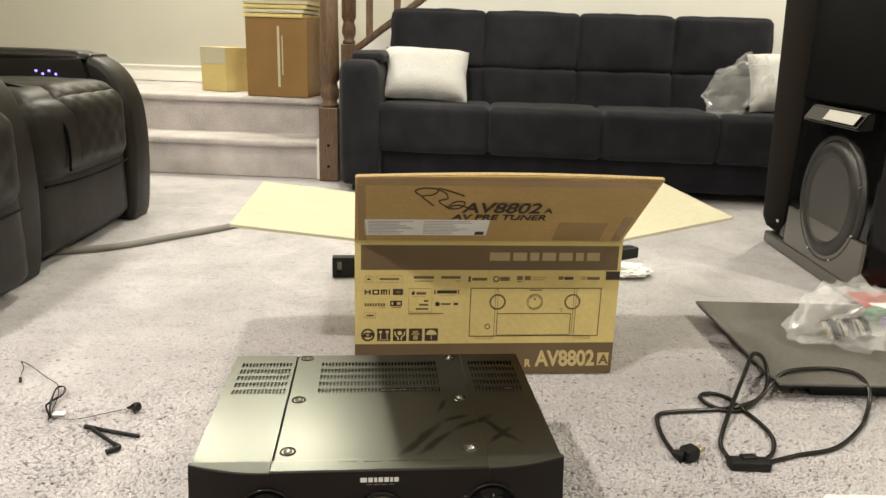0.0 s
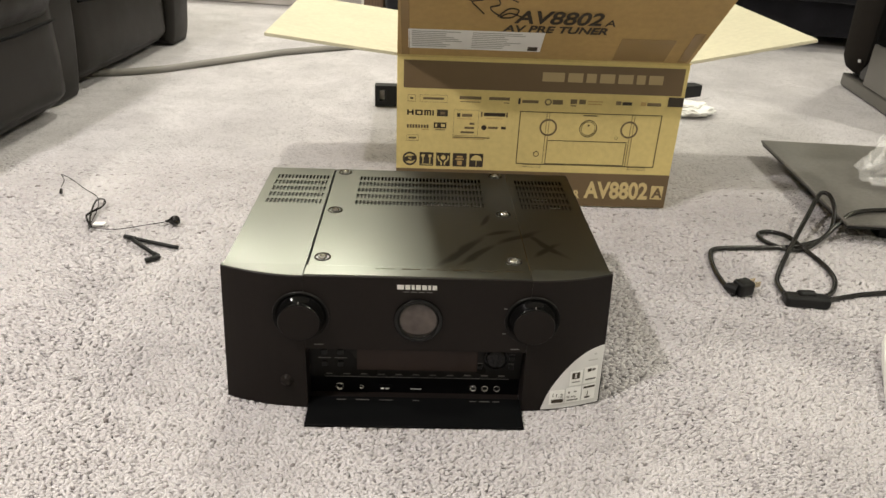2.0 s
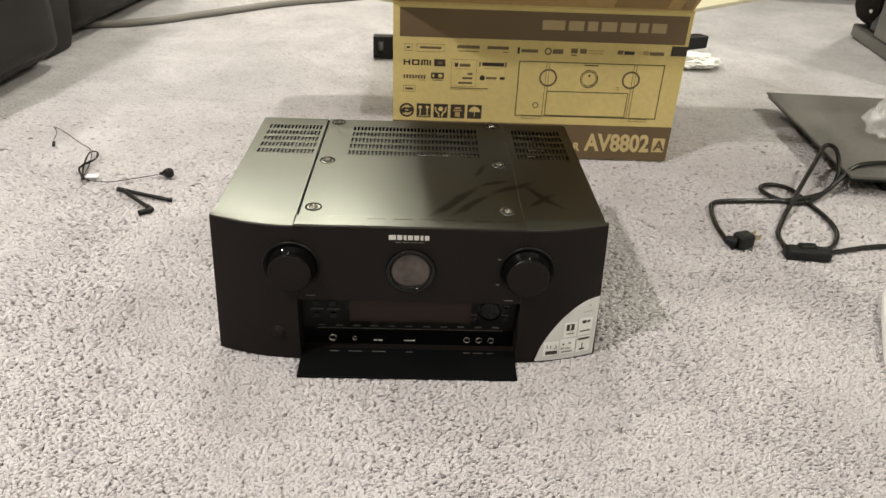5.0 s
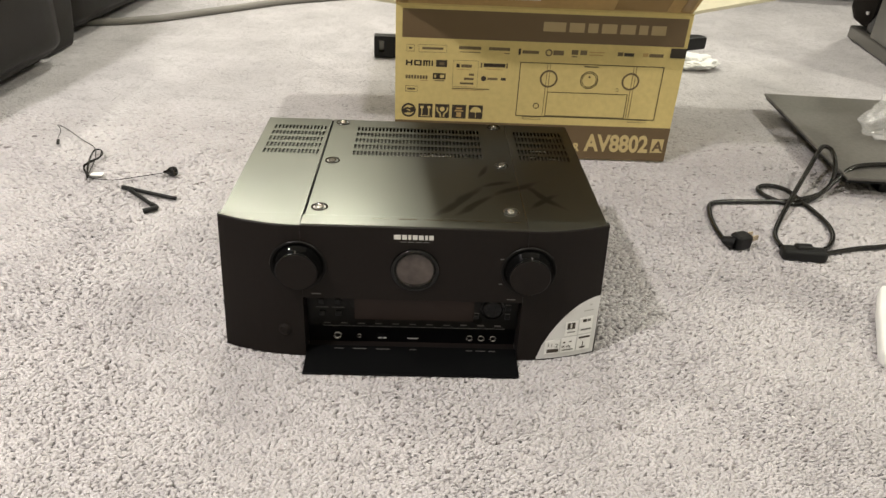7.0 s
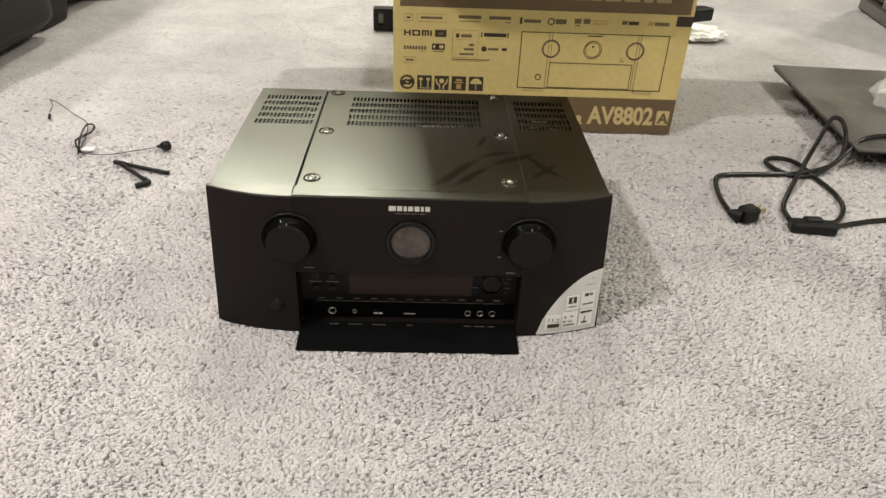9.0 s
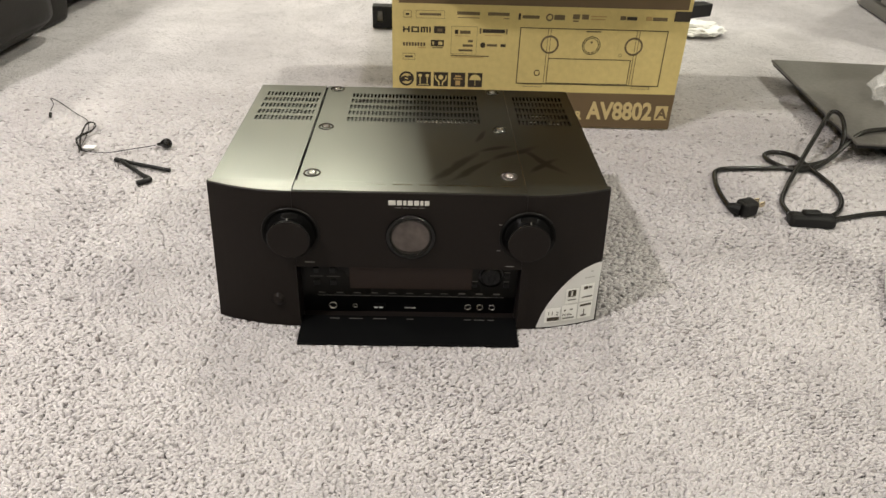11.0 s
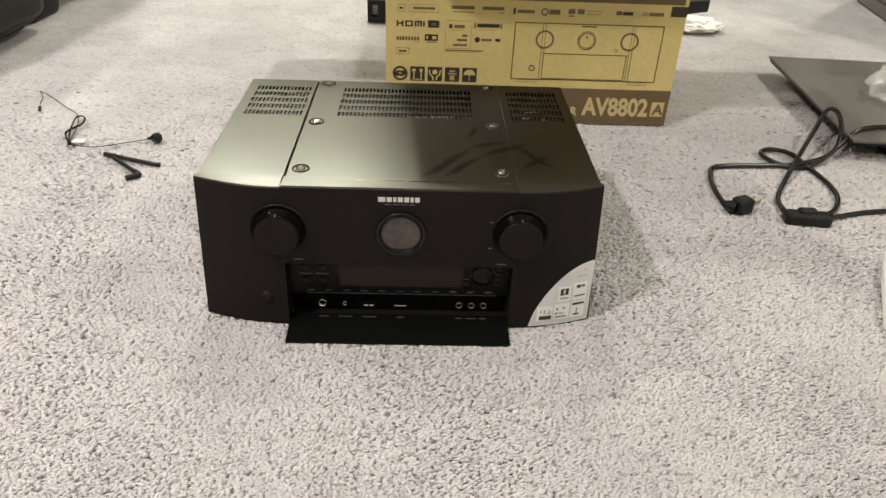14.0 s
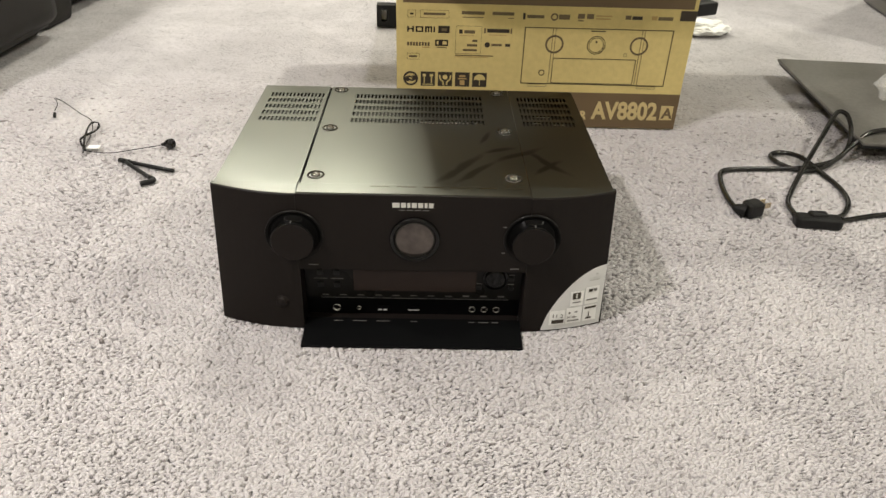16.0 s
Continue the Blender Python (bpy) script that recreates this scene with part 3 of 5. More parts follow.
    # two large knobs in dished wells
    for x in (-0.130, 0.130):
        m = Matrix.Translation((x, -0.0222, 0.1255)) @ front
        part("knob_well", lathe([(0.0280, 0.0002), (0.0290, 0.0004), (0.0304, 0.0022), (0.0312, 0.0022), (0.0318, 0.0)], 48, m), RECESS_BLACK, rec, smooth=True)
        knob = part("knob", lathe([(0.0190, 0.0152), (0.0226, 0.0152), (0.0232, 0.0149), (0.0236, 0.0142), (0.0240, 0.0120), (0.0250, 0.0080), (0.0272, 0.0030), (0.0280, 0.0010), (0.0286, 0.0)], 56, m), KNOB_GLOSS, rec, "gloss black volume knob", True)
        part("knob_face", lathe([(0, 0.0155), (0.0222, 0.0155), (0.0228, 0.0150)], 48, m), BLACK_PANEL, knob)
        part("knob_mark", block(x - 0.0006, x + 0.0006, -0.0362, -0.030, 0.1490, 0.1500), PRINT_GREY, knob)
    part("knob_caption", block(-0.1165, -0.1055, -0.0252, -0.0240, 0.0892, 0.0900), PRINT_GREY, rec)
    part("knob_caption", block(0.108, 0.118, -0.0252, -0.0240, 0.0875, 0.0882), PRINT_GREY, rec)
    for z in (0.1395, 0.1075):
        part("knob_caption", block(0.0970, 0.1010, -0.0196 - 0.011 * (T - z) / T, -0.0185 - 0.011 * (T - z) / T, z, z + 0.001), PRINT_GREY, rec)
    # porthole
    m = Matrix.Translation((0.0012, -0.0222, 0.1232)) @ front
    part("porthole_ring", lathe([(0.0222, 0.0008), (0.0235, 0.0035), (0.0262, 0.0042), (0.0275, 0.0028), (0.0280, 0.0)], 56, m), BLACK_GLOSS, rec, "gloss black porthole ring", True)
    part("porthole_rim", lathe([(0.0205, 0.0010), (0.0212, 0.0020), (0.0222, 0.0010)], 56, m), RIM_DARK, rec, smooth=True)
    part("porthole_window", lathe([(0, 0.0026), (0.010, 0.0023), (0.0205, 0.0010)], 48, m), PORT_GLASS, rec, "grey round display window", True)
    # brand mark as plain shapes
    xs = -0.0230
    for w in (0.0085, 0.0062, 0.0042, 0.0062, 0.0062, 0.0040, 0.0058):
        part("brand_mark", block(xs, xs + w - 0.0009, -0.0202, -0.0190, 0.1614, 0.1668), PRINT_WHITE, rec)
        xs += w + 0.0006
    for k in range(4):
        part("brand_caption", block(-0.016 + 0.0085 * k, -0.0095 + 0.0085 * k, -0.0205, -0.0195, 0.1580, 0.1587), PRINT_GREY, rec)
    m = Matrix.Translation((-0.150, -0.0272, 0.039)) @ Matrix.Rotation(math.radians(-9), 4, "Z") @ front
    part("power_button", lathe([(0, 0.003), (0.0055, 0.003), (0.0062, 0.0022), (0.0064, 0.0), (0.0078, 0.0004), (0.0082, -0.004)], 32, m), BLACK_PANEL, rec, smooth=True)
    for k in range(6):
        a = -0.048 + k * 0.029
        part("lip_vent", block(a, a + 0.021, -0.0005, 0.0003, T + 0.0007, T + 0.0010), CHROME_DARK, rec)

    # sticker on the corner of the wing: follows its curve
    def wing_y(x, z=0.04):
        x = x / (1 + 0.022 * (T - z) / T)
        return -0.011 * (T - z) / T - 0.019 + 0.020 * max(0.0, (x - 0.1265) / (0.22 - 0.1265)) ** 1.9
    bm = bmesh.new()
    cols = []
    for k in range(15):
        t = k / 14
        x = 0.150 + 0.0725 * t
        z1 = 0.006 + 0.078 * math.sin(math.pi / 2 * t ** 0.8) ** 0.9
        cols.append((bm.verts.new((x, wing_y(x, 0.0045) - 0.0006, 0.0045)), bm.verts.new((x, wing_y(x, z1) - 0.0006, max(z1, 0.0060)))))
    for a, b in zip(cols, cols[1:]):
        bm.faces.new((a[0], b[0], b[1], a[1]))
    ex = bmesh.ops.extrude_face_region(bm, geom=list(bm.faces))
    bmesh.ops.translate(bm, verts=[v for v in ex["geom"] if isinstance(v, bmesh.types.BMVert)], vec=(0, 0.0004, 0))
    st = part("sticker", bm, STICKER, rec, "quarter-round white feature sticker")
    def on_wing(name, x0, x1, z0, z1, mat, lift=0.0009):
        b = bmesh.new()
        a = [b.verts.new((x, wing_y(x, z) - lift, z)) for x, z in ((x0, z0), (x1, z0), (x1, z1), (x0, z1))]
        f = b.faces.new(a)
        e = bmesh.ops.extrude_face_region(b, geom=[f])
        bmesh.ops.translate(b, verts=[v for v in e["geom"] if isinstance(v, bmesh.types.BMVert)], vec=(0, 0.0002, 0))
        return part(name, b, mat, st)
    for x0, x1, z0, z1 in ((0.159, 0.1775, 0.0115, 0.031), (0.179, 0.198, 0.0115, 0.033), (0.1995, 0.2165, 0.0115, 0.033), (0.182, 0.198, 0.035, 0.055), (0.1995, 0.2165, 0.035, 0.058)):
        on_wing("sticker_field", x0, x1, z0, z1, PAPER, 0.0017)
    for x0, x1, z0, z1, mat in ((0.162, 0.1765, 0.0135, 0.0185, INK_DARK), (0.181, 0.195, 0.0145, 0.016, PRINT_GREY),
                                (0.182, 0.184, 0.025, 0.0275, INK_DARK), (0.189, 0.1925, 0.026, 0.0275, PRINT_GREY), (0.201, 0.2155, 0.0285, 0.0312, INK_DARK), (0.2065, 0.2075, 0.014, 0.024, INK_DARK), (0.2035, 0.2105, 0.0145, 0.0165, INK_DARK),
                                (0.1845, 0.1882, 0.0455, 0.0520, INK_DARK), (0.1905, 0.1942, 0.0455, 0.0520, INK_DARK), (0.1845, 0.1942, 0.0445, 0.0455, INK_DARK), (0.1845, 0.1942, 0.0520, 0.0530, INK_DARK), (0.185, 0.195, 0.0395, 0.0407, PRINT_GREY),
                                (0.2035, 0.2085, 0.0515, 0.0555, INK_DARK), (0.2095, 0.2135, 0.0520, 0.0550, PRINT_GREY), (0.202, 0.215, 0.040, 0.0418, PRINT_GREY), (0.203, 0.215, 0.0665, 0.0680, PAPER_GREY), (0.2095, 0.2125, 0.074, 0.076, PAPER_GREY)):
        on_wing("sticker_print", x0, x1, z0, z1, mat, 0.0022)
    letters("sticker_text", "4K 60p", 0.0042, INK_DARK, st, Matrix.Translation((0.1800, wing_y(0.181, 0.020) - 0.0024, 0.0190)) @ Matrix.Rotation(math.radians(12), 4, "Z") @ UPRIGHT, 1.0, 0.0001)
    letters("sticker_text", "11.2", 0.0075, INK_DARK, st, Matrix.Translation((0.1612, wing_y(0.160, 0.0245) - 0.0022, 0.0225)) @ UPRIGHT, 1.1, 0.0001)


# ---- the carton ----
def build_carton():
    X0, X1, H, D, TH = -0.046, 0.481, 0.2805, 0.46, 0.006
    box = thing("cardboard_carton", Matrix.Translation((0, 1.69, 0)), "open printed cardboard carton with raised flaps", "cardboard box")
    part("front_wall", block(X0, X1, 0, TH, 0, H, 0.001), KRAFT, box)
    part("back_wall", block(X0, X1, D - TH, D, 0, H, 0.001), KRAFT, box)
    part("side_wall", block(X0, X0 + TH, TH, D - TH, 0, H, 0.001), KRAFT, box)
    part("side_wall", block(X1 - TH, X1, TH, D - TH, 0, H, 0.001), KRAFT, box)
    part("bottom", block(X0 + TH, X1 - TH, TH, D - TH, 0.001, 0.007), KRAFT_IN, box)
    # side flaps, folded out nearly level
    for s, x, lift in ((-1, X0, 6.5), (1, X1 - 0.006, 12)):
        b = block(0, 0.236, 0.012, D - 0.012, -0.003, 0.003, 0.0008)
        b.transform(Matrix.Translation((x, 0, H)) @ (Matrix.Scale(-1, 4, (1, 0, 0)) if s < 0 else Matrix.Identity(4)) @ Matrix.Rotation(math.radians(-lift), 4, "Y"))
        part("side_flap", b, KRAFT_IN, box, "pale inner face of a folded-out flap")
    # front flap leans out over the front wall
    lean = math.radians(46.5)
    F = Matrix.Translation((0, 0, H)) @ Matrix.Rotation(lean, 4, "X") @ UPRIGHT
    # local to the flap: x across, y up the flap, z out of its printed face
    def on_flap(name, bm, mat, parent, label=""):
        bm.transform(F)
        return part(name, bm, mat, parent, label)
    L = 0.222
    bm = bmesh.new()
    cols = 24
    rows = []
    for yy in (0.0, 0.004, L * 0.5, L):
        rows.append([bm.verts.new((X0 + (X1 - 0.006 - X0) * k / cols + yy / L * (0.006 + 0.002 * k / cols), yy * (1 + 0.02 * k / cols) + (0.004 * math.sin(math.pi * k / cols) if yy == L else 0), -0.0015 * math.sin(math.pi * k / cols) * yy / L)) for k in range(cols + 1)])
    for a, b in zip(rows, rows[1:]):
        for k in range(cols):
            bm.faces.new((a[k], a[k + 1], b[k + 1], b[k]))
    ex = bmesh.ops.extrude_face_region(bm, geom=list(bm.faces))
    bmesh.ops.translate(bm, verts=[v for v in ex["geom"] if isinstance(v, bmesh.types.BMVert)], vec=(0, 0, -0.0055))
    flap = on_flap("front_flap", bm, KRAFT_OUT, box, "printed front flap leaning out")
    # corrugated edge of the flap
    bm = bmesh.new()
    for k in range(120):
        x = X0 + 0.009 + (X1 - 0.010 - X0) * k / 120
        bulge = 0.004 * math.sin(math.pi * (x - X0) / (X1 - X0))
        block(x, x + 0.0038, L * (1 + 0.02 * k / 120) + bulge - 0.0004, L * (1 + 0.02 * k / 120) + bulge + 0.0016, -0.0052 - bulge, -0.0003 - bulge, bm=bm)
    on_flap("corrugated_edge", bm, KRAFT_EDGE, flap)
    on_flap("crease", block(X0 + 0.001, X1 - 0.001, 0.0005, 0.006, 0.0002, 0.0008), KRAFT, flap)
    Z = 0.0006
    def flap_rect(name, x0, x1, y0, y1, mat, lift=Z, parent=flap, label=""):
        sag = lambda x, y: -0.0015 * math.sin(math.pi * (x - X0) / (X1 - X0)) * y / L
        b = bmesh.new()
        n = 6
        lo = [b.verts.new((x0 + (x1 - x0) * k / n, y0, sag(x0 + (x1 - x0) * k / n, y0) + lift)) for k in range(n + 1)]
        hi = [b.verts.new((x0 + (x1 - x0) * k / n, y1, sag(x0 + (x1 - x0) * k / n, y1) + lift)) for k in range(n + 1)]
        for k in range(n):
            b.faces.new((lo[k], lo[k + 1], hi[k + 1], hi[k]))
        e = bmesh.ops.extrude_face_region(b, geom=list(b.faces))
        bmesh.ops.translate(b, verts=[v for v in e["geom"] if isinstance(v, bmesh.types.BMVert)], vec=(0, 0, -0.0003))
        return on_flap(name, b, mat, parent, label)
    flap_rect("edge_tape", X0 + 0.009, X1 - 0.004, L - 0.022, L - 0.002, TAPE)
    flap_rect("edge_tape", X0 + 0.008, X0 + 0.022, 0.004, L - 0.023, TAPE)
    flap_rect("clear_tape_end", 0.335, 0.428, 0.01, 0.078, TAPE)
    flap_rect("stamp", 0.452, 0.47, 0.01, 0.1, TAPE)
    lab = flap_rect("address_label", -0.026, 0.203, 0.028, 0.086, PAPER, Z, flap, "white shipping label")
    random.seed(4)
    for k in range(9):
        y = 0.035 + 0.0055 * k
        flap_rect("label_line", -0.020, -0.020 + random.uniform(0.05, 0.088), y, y + 0.0022, PAPER_GREY, Z + 0.0004, lab)
        flap_rect("label_line", 0.082, 0.082 + random.uniform(0.05, 0.092), y, y + 0.0018, PAPER_GREY, Z + 0.0004, lab)
    flap_rect("label_block", 0.180, 0.197, 0.031, 0.043, INK_DARK, Z + 0.0005, lab)
    letters("flap_text", "AV8802", 0.048, INK_DARK, flap, F @ Matrix.Translation((0.148, 0.113, 0.0004)), 0.90, 0.0002, shear=0.12, bold=0.0010)
    letters("flap_text", "A", 0.026, INK_DARK, flap, F @ Matrix.Translation((0.296, 0.112, 0.0004)), 1.0, 0.0002)
    letters("flap_text", "AV PRE TUNER", 0.026, INK_DARK, flap, F @ Matrix.Translation((0.132, 0.088, 0.0004)), 1.0, 0.0002, shear=0.12, bold=0.0007)
    # pen flourish
    for pts in (((0.075, 0.165), (0.060, 0.182), (0.075, 0.192), (0.100, 0.188), (0.092, 0.172), (0.074, 0.166), (0.084, 0.150), (0.095, 0.135)),
                ((0.095, 0.190), (0.112, 0.178), (0.118, 0.160), (0.104, 0.152), (0.112, 0.138), (0.126, 0.128)),
                ((0.100, 0.193), (0.130, 0.178), (0.146, 0.168)),
                ((0.118, 0.128), (0.134, 0.150), (0.150, 0.146), (0.142, 0.128), (0.122, 0.126), (0.136, 0.138), (0.156, 0.130))):
        on_flap("pen_stroke", tube([(x, y, 0.0002) for x, y in pts], 0.0011, 6, 6), INK_DARK, flap)

    # prints on the front wall: y is just before the wall
    def rect(name, x0, x1, z0, z1, mat, lift=0.0005, parent=box, label=""):
        return part(name, block(x0, x1, -lift, -lift + 0.0004, z0, z1), mat, parent, label)
    band = rect("upper_band", -0.034, 0.474, 0.224, 0.274, INK_BROWN, label="brown printed band")
    low = rect("lower_band", X0, X1, 0.001, 0.069, INK_BROWN, label="brown printed band")
    # brand mark as plain shapes
    x = 0.216
    for w in (0.044, 0.031, 0.022, 0.031, 0.031, 0.020, 0.030):
        rect("brand_mark", x, x + w - 0.004, 0.2435, 0.2600, CREAM_BAND, 0.0009, band)
        x += w + 0.0025
    letters("model_text", "AV8802", 0.0470, CREAM_PRINT, low, Matrix.Translation((0.3215, -0.0010, 0.0190)) @ UPRIGHT, 0.80, 0.0002, bold=0.0015, shear=-0.07)
    sq = rect("letter_box", 0.4500, 0.4735, 0.0185, 0.0465, CREAM_PRINT, 0.0009, low)
    letters("model_text", "A", 0.028, INK_BROWN, sq, Matrix.Translation((0.4535, -0.0014, 0.0225)) @ UPRIGHT, 1.0, 0.0002, bold=0.0009)
    letters("model_text", "R", 0.022, CREAM_PRINT, low, Matrix.Translation((0.298, -0.0010, 0.0175)) @ UPRIGHT, 0.9, 0.0002, bold=0.0009)
    def frame_rect(name, x0, x1, z0, z1, mat, w=0.0009, parent=box):
        b = bmesh.new()
        for a in ((x0, x1, z0, z0 + w), (x0, x1, z1 - w, z1), (x0, x0 + w, z0 + w, z1 - w), (x1 - w, x1, z0 + w, z1 - w)):
            block(a[0], a[1], -0.0006, -0.0002, a[2], a[3], bm=b)
        return part(name, b, mat, parent)
    def ring(name, x, z, r, w, mat, parent=box):
        return part(name, lathe([(r - w, 0.0), (r - w, 0.0006), (r, 0.0006), (r, 0.0)], 36, Matrix.Translation((x, 0, z)) @ UPRIGHT), mat, parent)
    pic = frame_rect("line_drawing", 0.181, 0.446, 0.084, 0.187, INK_DARK, 0.0013)
    frame_rect("drawing_line", 0.236, 0.387, 0.086, 0.133, INK_DARK, 0.0011, pic)
    for x in (0.231, 0.390):
        rect("drawing_line", x, x + 0.0009, 0.086, 0.186, INK_MID, 0.0006, pic)
        rect("drawing_line", x + 0.005, x + 0.0059, 0.086, 0.186, INK_MID, 0.0006, pic)
    for x in (0.236, 0.388):
        part("drawing_disc", lathe([(0, 0.0003), (0.0155, 0.0003)], 36, Matrix.Translation((x, 0, 0.1575)) @ UPRIGHT), KRAFT, pic)
        ring("drawing_ring", x, 0.1575, 0.0165, 0.0034, INK_MID, pic)
    ring("drawing_ring", 0.311, 0.1575, 0.0165, 0.0011, INK_DARK, pic)
    ring("drawing_ring", 0.311, 0.1575, 0.0135, 0.0009, INK_DARK, pic)
    ring("drawing_ring", 0.311, 0.1635, 0.0018, 0.0015, INK_DARK, pic)
    rect("drawing_line", 0.299, 0.325, 0.1815, 0.1832, INK_DARK, 0.0006, pic)
    ring("drawing_ring", 0.218, 0.105, 0.0055, 0.0013, INK_DARK, pic)
    ring("drawing_ring", 0.366, 0.141, 0.0030, 0.0005, INK_MID, pic)
    for x in (0.195, 0.396):
        frame_rect("drawing_line", x, x + 0.034, 0.0785, 0.0835, INK_MID, 0.0006, pic)
    rect("hole_patch", 0.452, X1 - 0.0005, 0.204, 0.2215, INK_DARK, 0.0007, box, "dark hand hole")
    # row of maker's marks, as plain shapes
    for x0, x1, z0, z1, mat in ((0.068, 0.108, 0.206, 0.2115, INK_MID), (0.070, 0.107, 0.2005, 0.2018, INK_MID), (0.122, 0.160, 0.206, 0.2115, INK_MID), (0.150, 0.160, 0.2005, 0.2018, INK_MID),
                                (0.176, 0.180, 0.200, 0.211, INK_DARK), (0.183, 0.213, 0.2025, 0.208, INK_MID), (0.239, 0.258, 0.2015, 0.210, INK_MID), (0.272, 0.284, 0.2035, 0.212, INK_MID), (0.288, 0.300, 0.2035, 0.212, INK_MID),
                                (0.273, 0.283, 0.199, 0.201, INK_MID), (0.304, 0.332, 0.208, 0.210, KRAFT_OUT), (0.304, 0.330, 0.203, 0.205, KRAFT_OUT), (0.356, 0.366, 0.204, 0.211, INK_MID), (0.368, 0.386, 0.204, 0.210, INK_DARK),
                                (0.402, 0.412, 0.204, 0.211, KRAFT_OUT), (0.414, 0.440, 0.204, 0.210, INK_MID)):
        rect("maker_mark", x0, x1, z0, z1, mat)
    frame_rect("maker_mark", -0.026, -0.012, 0.199, 0.2115, INK_MID, 0.0005)
    part("maker_mark", prism([(-0.022, -0.0006), (-0.016, -0.0006), (-0.016, -0.0002), (-0.022, -0.0002)], 0.2035, 0.2065), INK_DARK, box)
    frame_rect("maker_mark", -0.004, 0.046, 0.1985, 0.212, INK_MID, 0.0004)
    rect("maker_mark", 0.002, 0.040, 0.2035, 0.2075, INK_MID)
    ring("maker_mark", 0.231, 0.2055, 0.0065, 0.0025, INK_MID)
    # bold letter-like mark
    for x0, x1 in ((-0.027, -0.024), (-0.018, -0.015), (-0.012, -0.009), (-0.0015, 0.0015), (0.0045, 0.0075), (0.0095, 0.0120), (0.0145, 0.0172), (0.0195, 0.0222)):
        rect("maker_mark", x0, x1, 0.1735, 0.1835, INK_DARK)
    for x0, x1, z0, z1 in ((-0.024, -0.018, 0.1775, 0.1800), (-0.009, -0.0015, 0.1813, 0.1835), (-0.009, -0.0015, 0.1735, 0.1757), (0.0045, 0.0172, 0.1813, 0.1835)):
        rect("maker_mark", x0, x1, z0, z1, INK_DARK)
    rect("maker_mark", 0.028, 0.048, 0.1725, 0.185, INK_DARK)
    rect("maker_mark", 0.034, 0.043, 0.176, 0.181, INK_MID, 0.0009)
    for k, w in enumerate((0.006, 0.004, 0.003, 0.005, 0.004, 0.003, 0.005, 0.004)):
        rect("maker_mark", -0.027 + k * 0.0052, -0.0235 + k * 0.0052, 0.149, 0.1555, INK_MID)
    rect("maker_mark", 0.0, 0.014, 0.1455, 0.1468, KRAFT_OUT)
    frame_rect("maker_mark", 0.023, 0.046, 0.1495, 0.1605, INK_DARK, 0.0025)
    rect("maker_mark", 0.029, 0.036, 0.152, 0.158, INK_DARK)
    rect("maker_mark", 0.026, 0.044, 0.146, 0.1475, INK_MID)
    frame_rect("maker_mark", -0.027, -0.005, 0.124, 0.1355, INK_MID, 0.0005)
    rect("maker_mark", -0.0235, -0.009, 0.128, 0.1315, INK_MID)
    frame_rect("maker_mark", 0.059, 0.105, 0.1365, 0.186, INK_MID, 0.0004)
    for x0, x1, z0, z1, mat in ((0.065, 0.071, 0.1725, 0.1795, INK_DARK), (0.074, 0.093, 0.173, 0.1785, INK_MID), (0.066, 0.092, 0.1685, 0.1695, KRAFT_OUT), (0.089, 0.098, 0.158, 0.162, INK_MID), (0.080, 0.098, 0.150, 0.154, INK_MID),
                                (0.073, 0.098, 0.1415, 0.145, INK_MID), (0.059, 0.128, 0.1325, 0.1342, INK_MID), (0.059, 0.118, 0.130, 0.1312, KRAFT_OUT), (0.109, 0.112, 0.174, 0.183, INK_MID), (0.1145, 0.154, 0.1755, 0.182, INK_DARK),
                                (0.156, 0.1585, 0.174, 0.183, INK_MID), (0.118, 0.150, 0.1705, 0.1715, KRAFT_OUT), (0.123, 0.142, 0.1515, 0.1555, INK_MID), (0.148, 0.157, 0.151, 0.156, INK_DARK)):
        rect("maker_mark", x0, x1, z0, z1, mat)
    part("maker_mark", lathe([(0, 0.0006), (0.0048, 0.0006)], 24, Matrix.Translation((0.116, 0, 0.1535)) @ UPRIGHT), INK_DARK, box)
    # handling symbols
    ring("handling_symbol", -0.0205, 0.0885, 0.0135, 0.0035, INK_DARK)
    for turn in (0, math.pi):
        spin = Matrix.Translation((-0.0205, 0, 0.0885)) @ Matrix.Rotation(turn, 4, "Y")
        b = tube([(-0.0115, -0.0004, -0.002), (-0.004, -0.0004, 0.0035), (0.0045, -0.0004, 0.0015)], 0.0018, 5, 6)
        b.transform(spin @ Matrix.Diagonal((1, 0.2, 1, 1)))
        part("symbol_arrow", b, INK_DARK, box)
        b = prism([(0.003, -0.0006), (0.0095, -0.0006), (0.0095, -0.0002), (0.003, -0.0002)], -0.0025, 0.0055)
        b.transform(spin)
        part("symbol_arrow", b, INK_DARK, box)
    def symbol(x):
        return rect("handling_symbol", x - 0.0132, x + 0.0132, 0.0752, 0.1018, INK_DARK)
    s = symbol(0.011)
    for a in (0.0035, 0.0165):
        rect("symbol_shape", a, a + 0.002, 0.080, 0.093, KRAFT, 0.0009, s)
        part("symbol_shape", prism([(a - 0.002, -0.0009), (a + 0.004, -0.0009), (a + 0.001, -0.0005)], 0.093, 0.0975), KRAFT, s)
    rect("symbol_shape", 0.001, 0.021, 0.0775, 0.0788, KRAFT, 0.0009, s)
    s = symbol(0.0425)
    part("symbol_shape", lathe([(0, 0.0009), (0.0045, 0.0009)], 20, Matrix.Translation((0.0425, 0, 0.0925)) @ UPRIGHT), KRAFT, s)
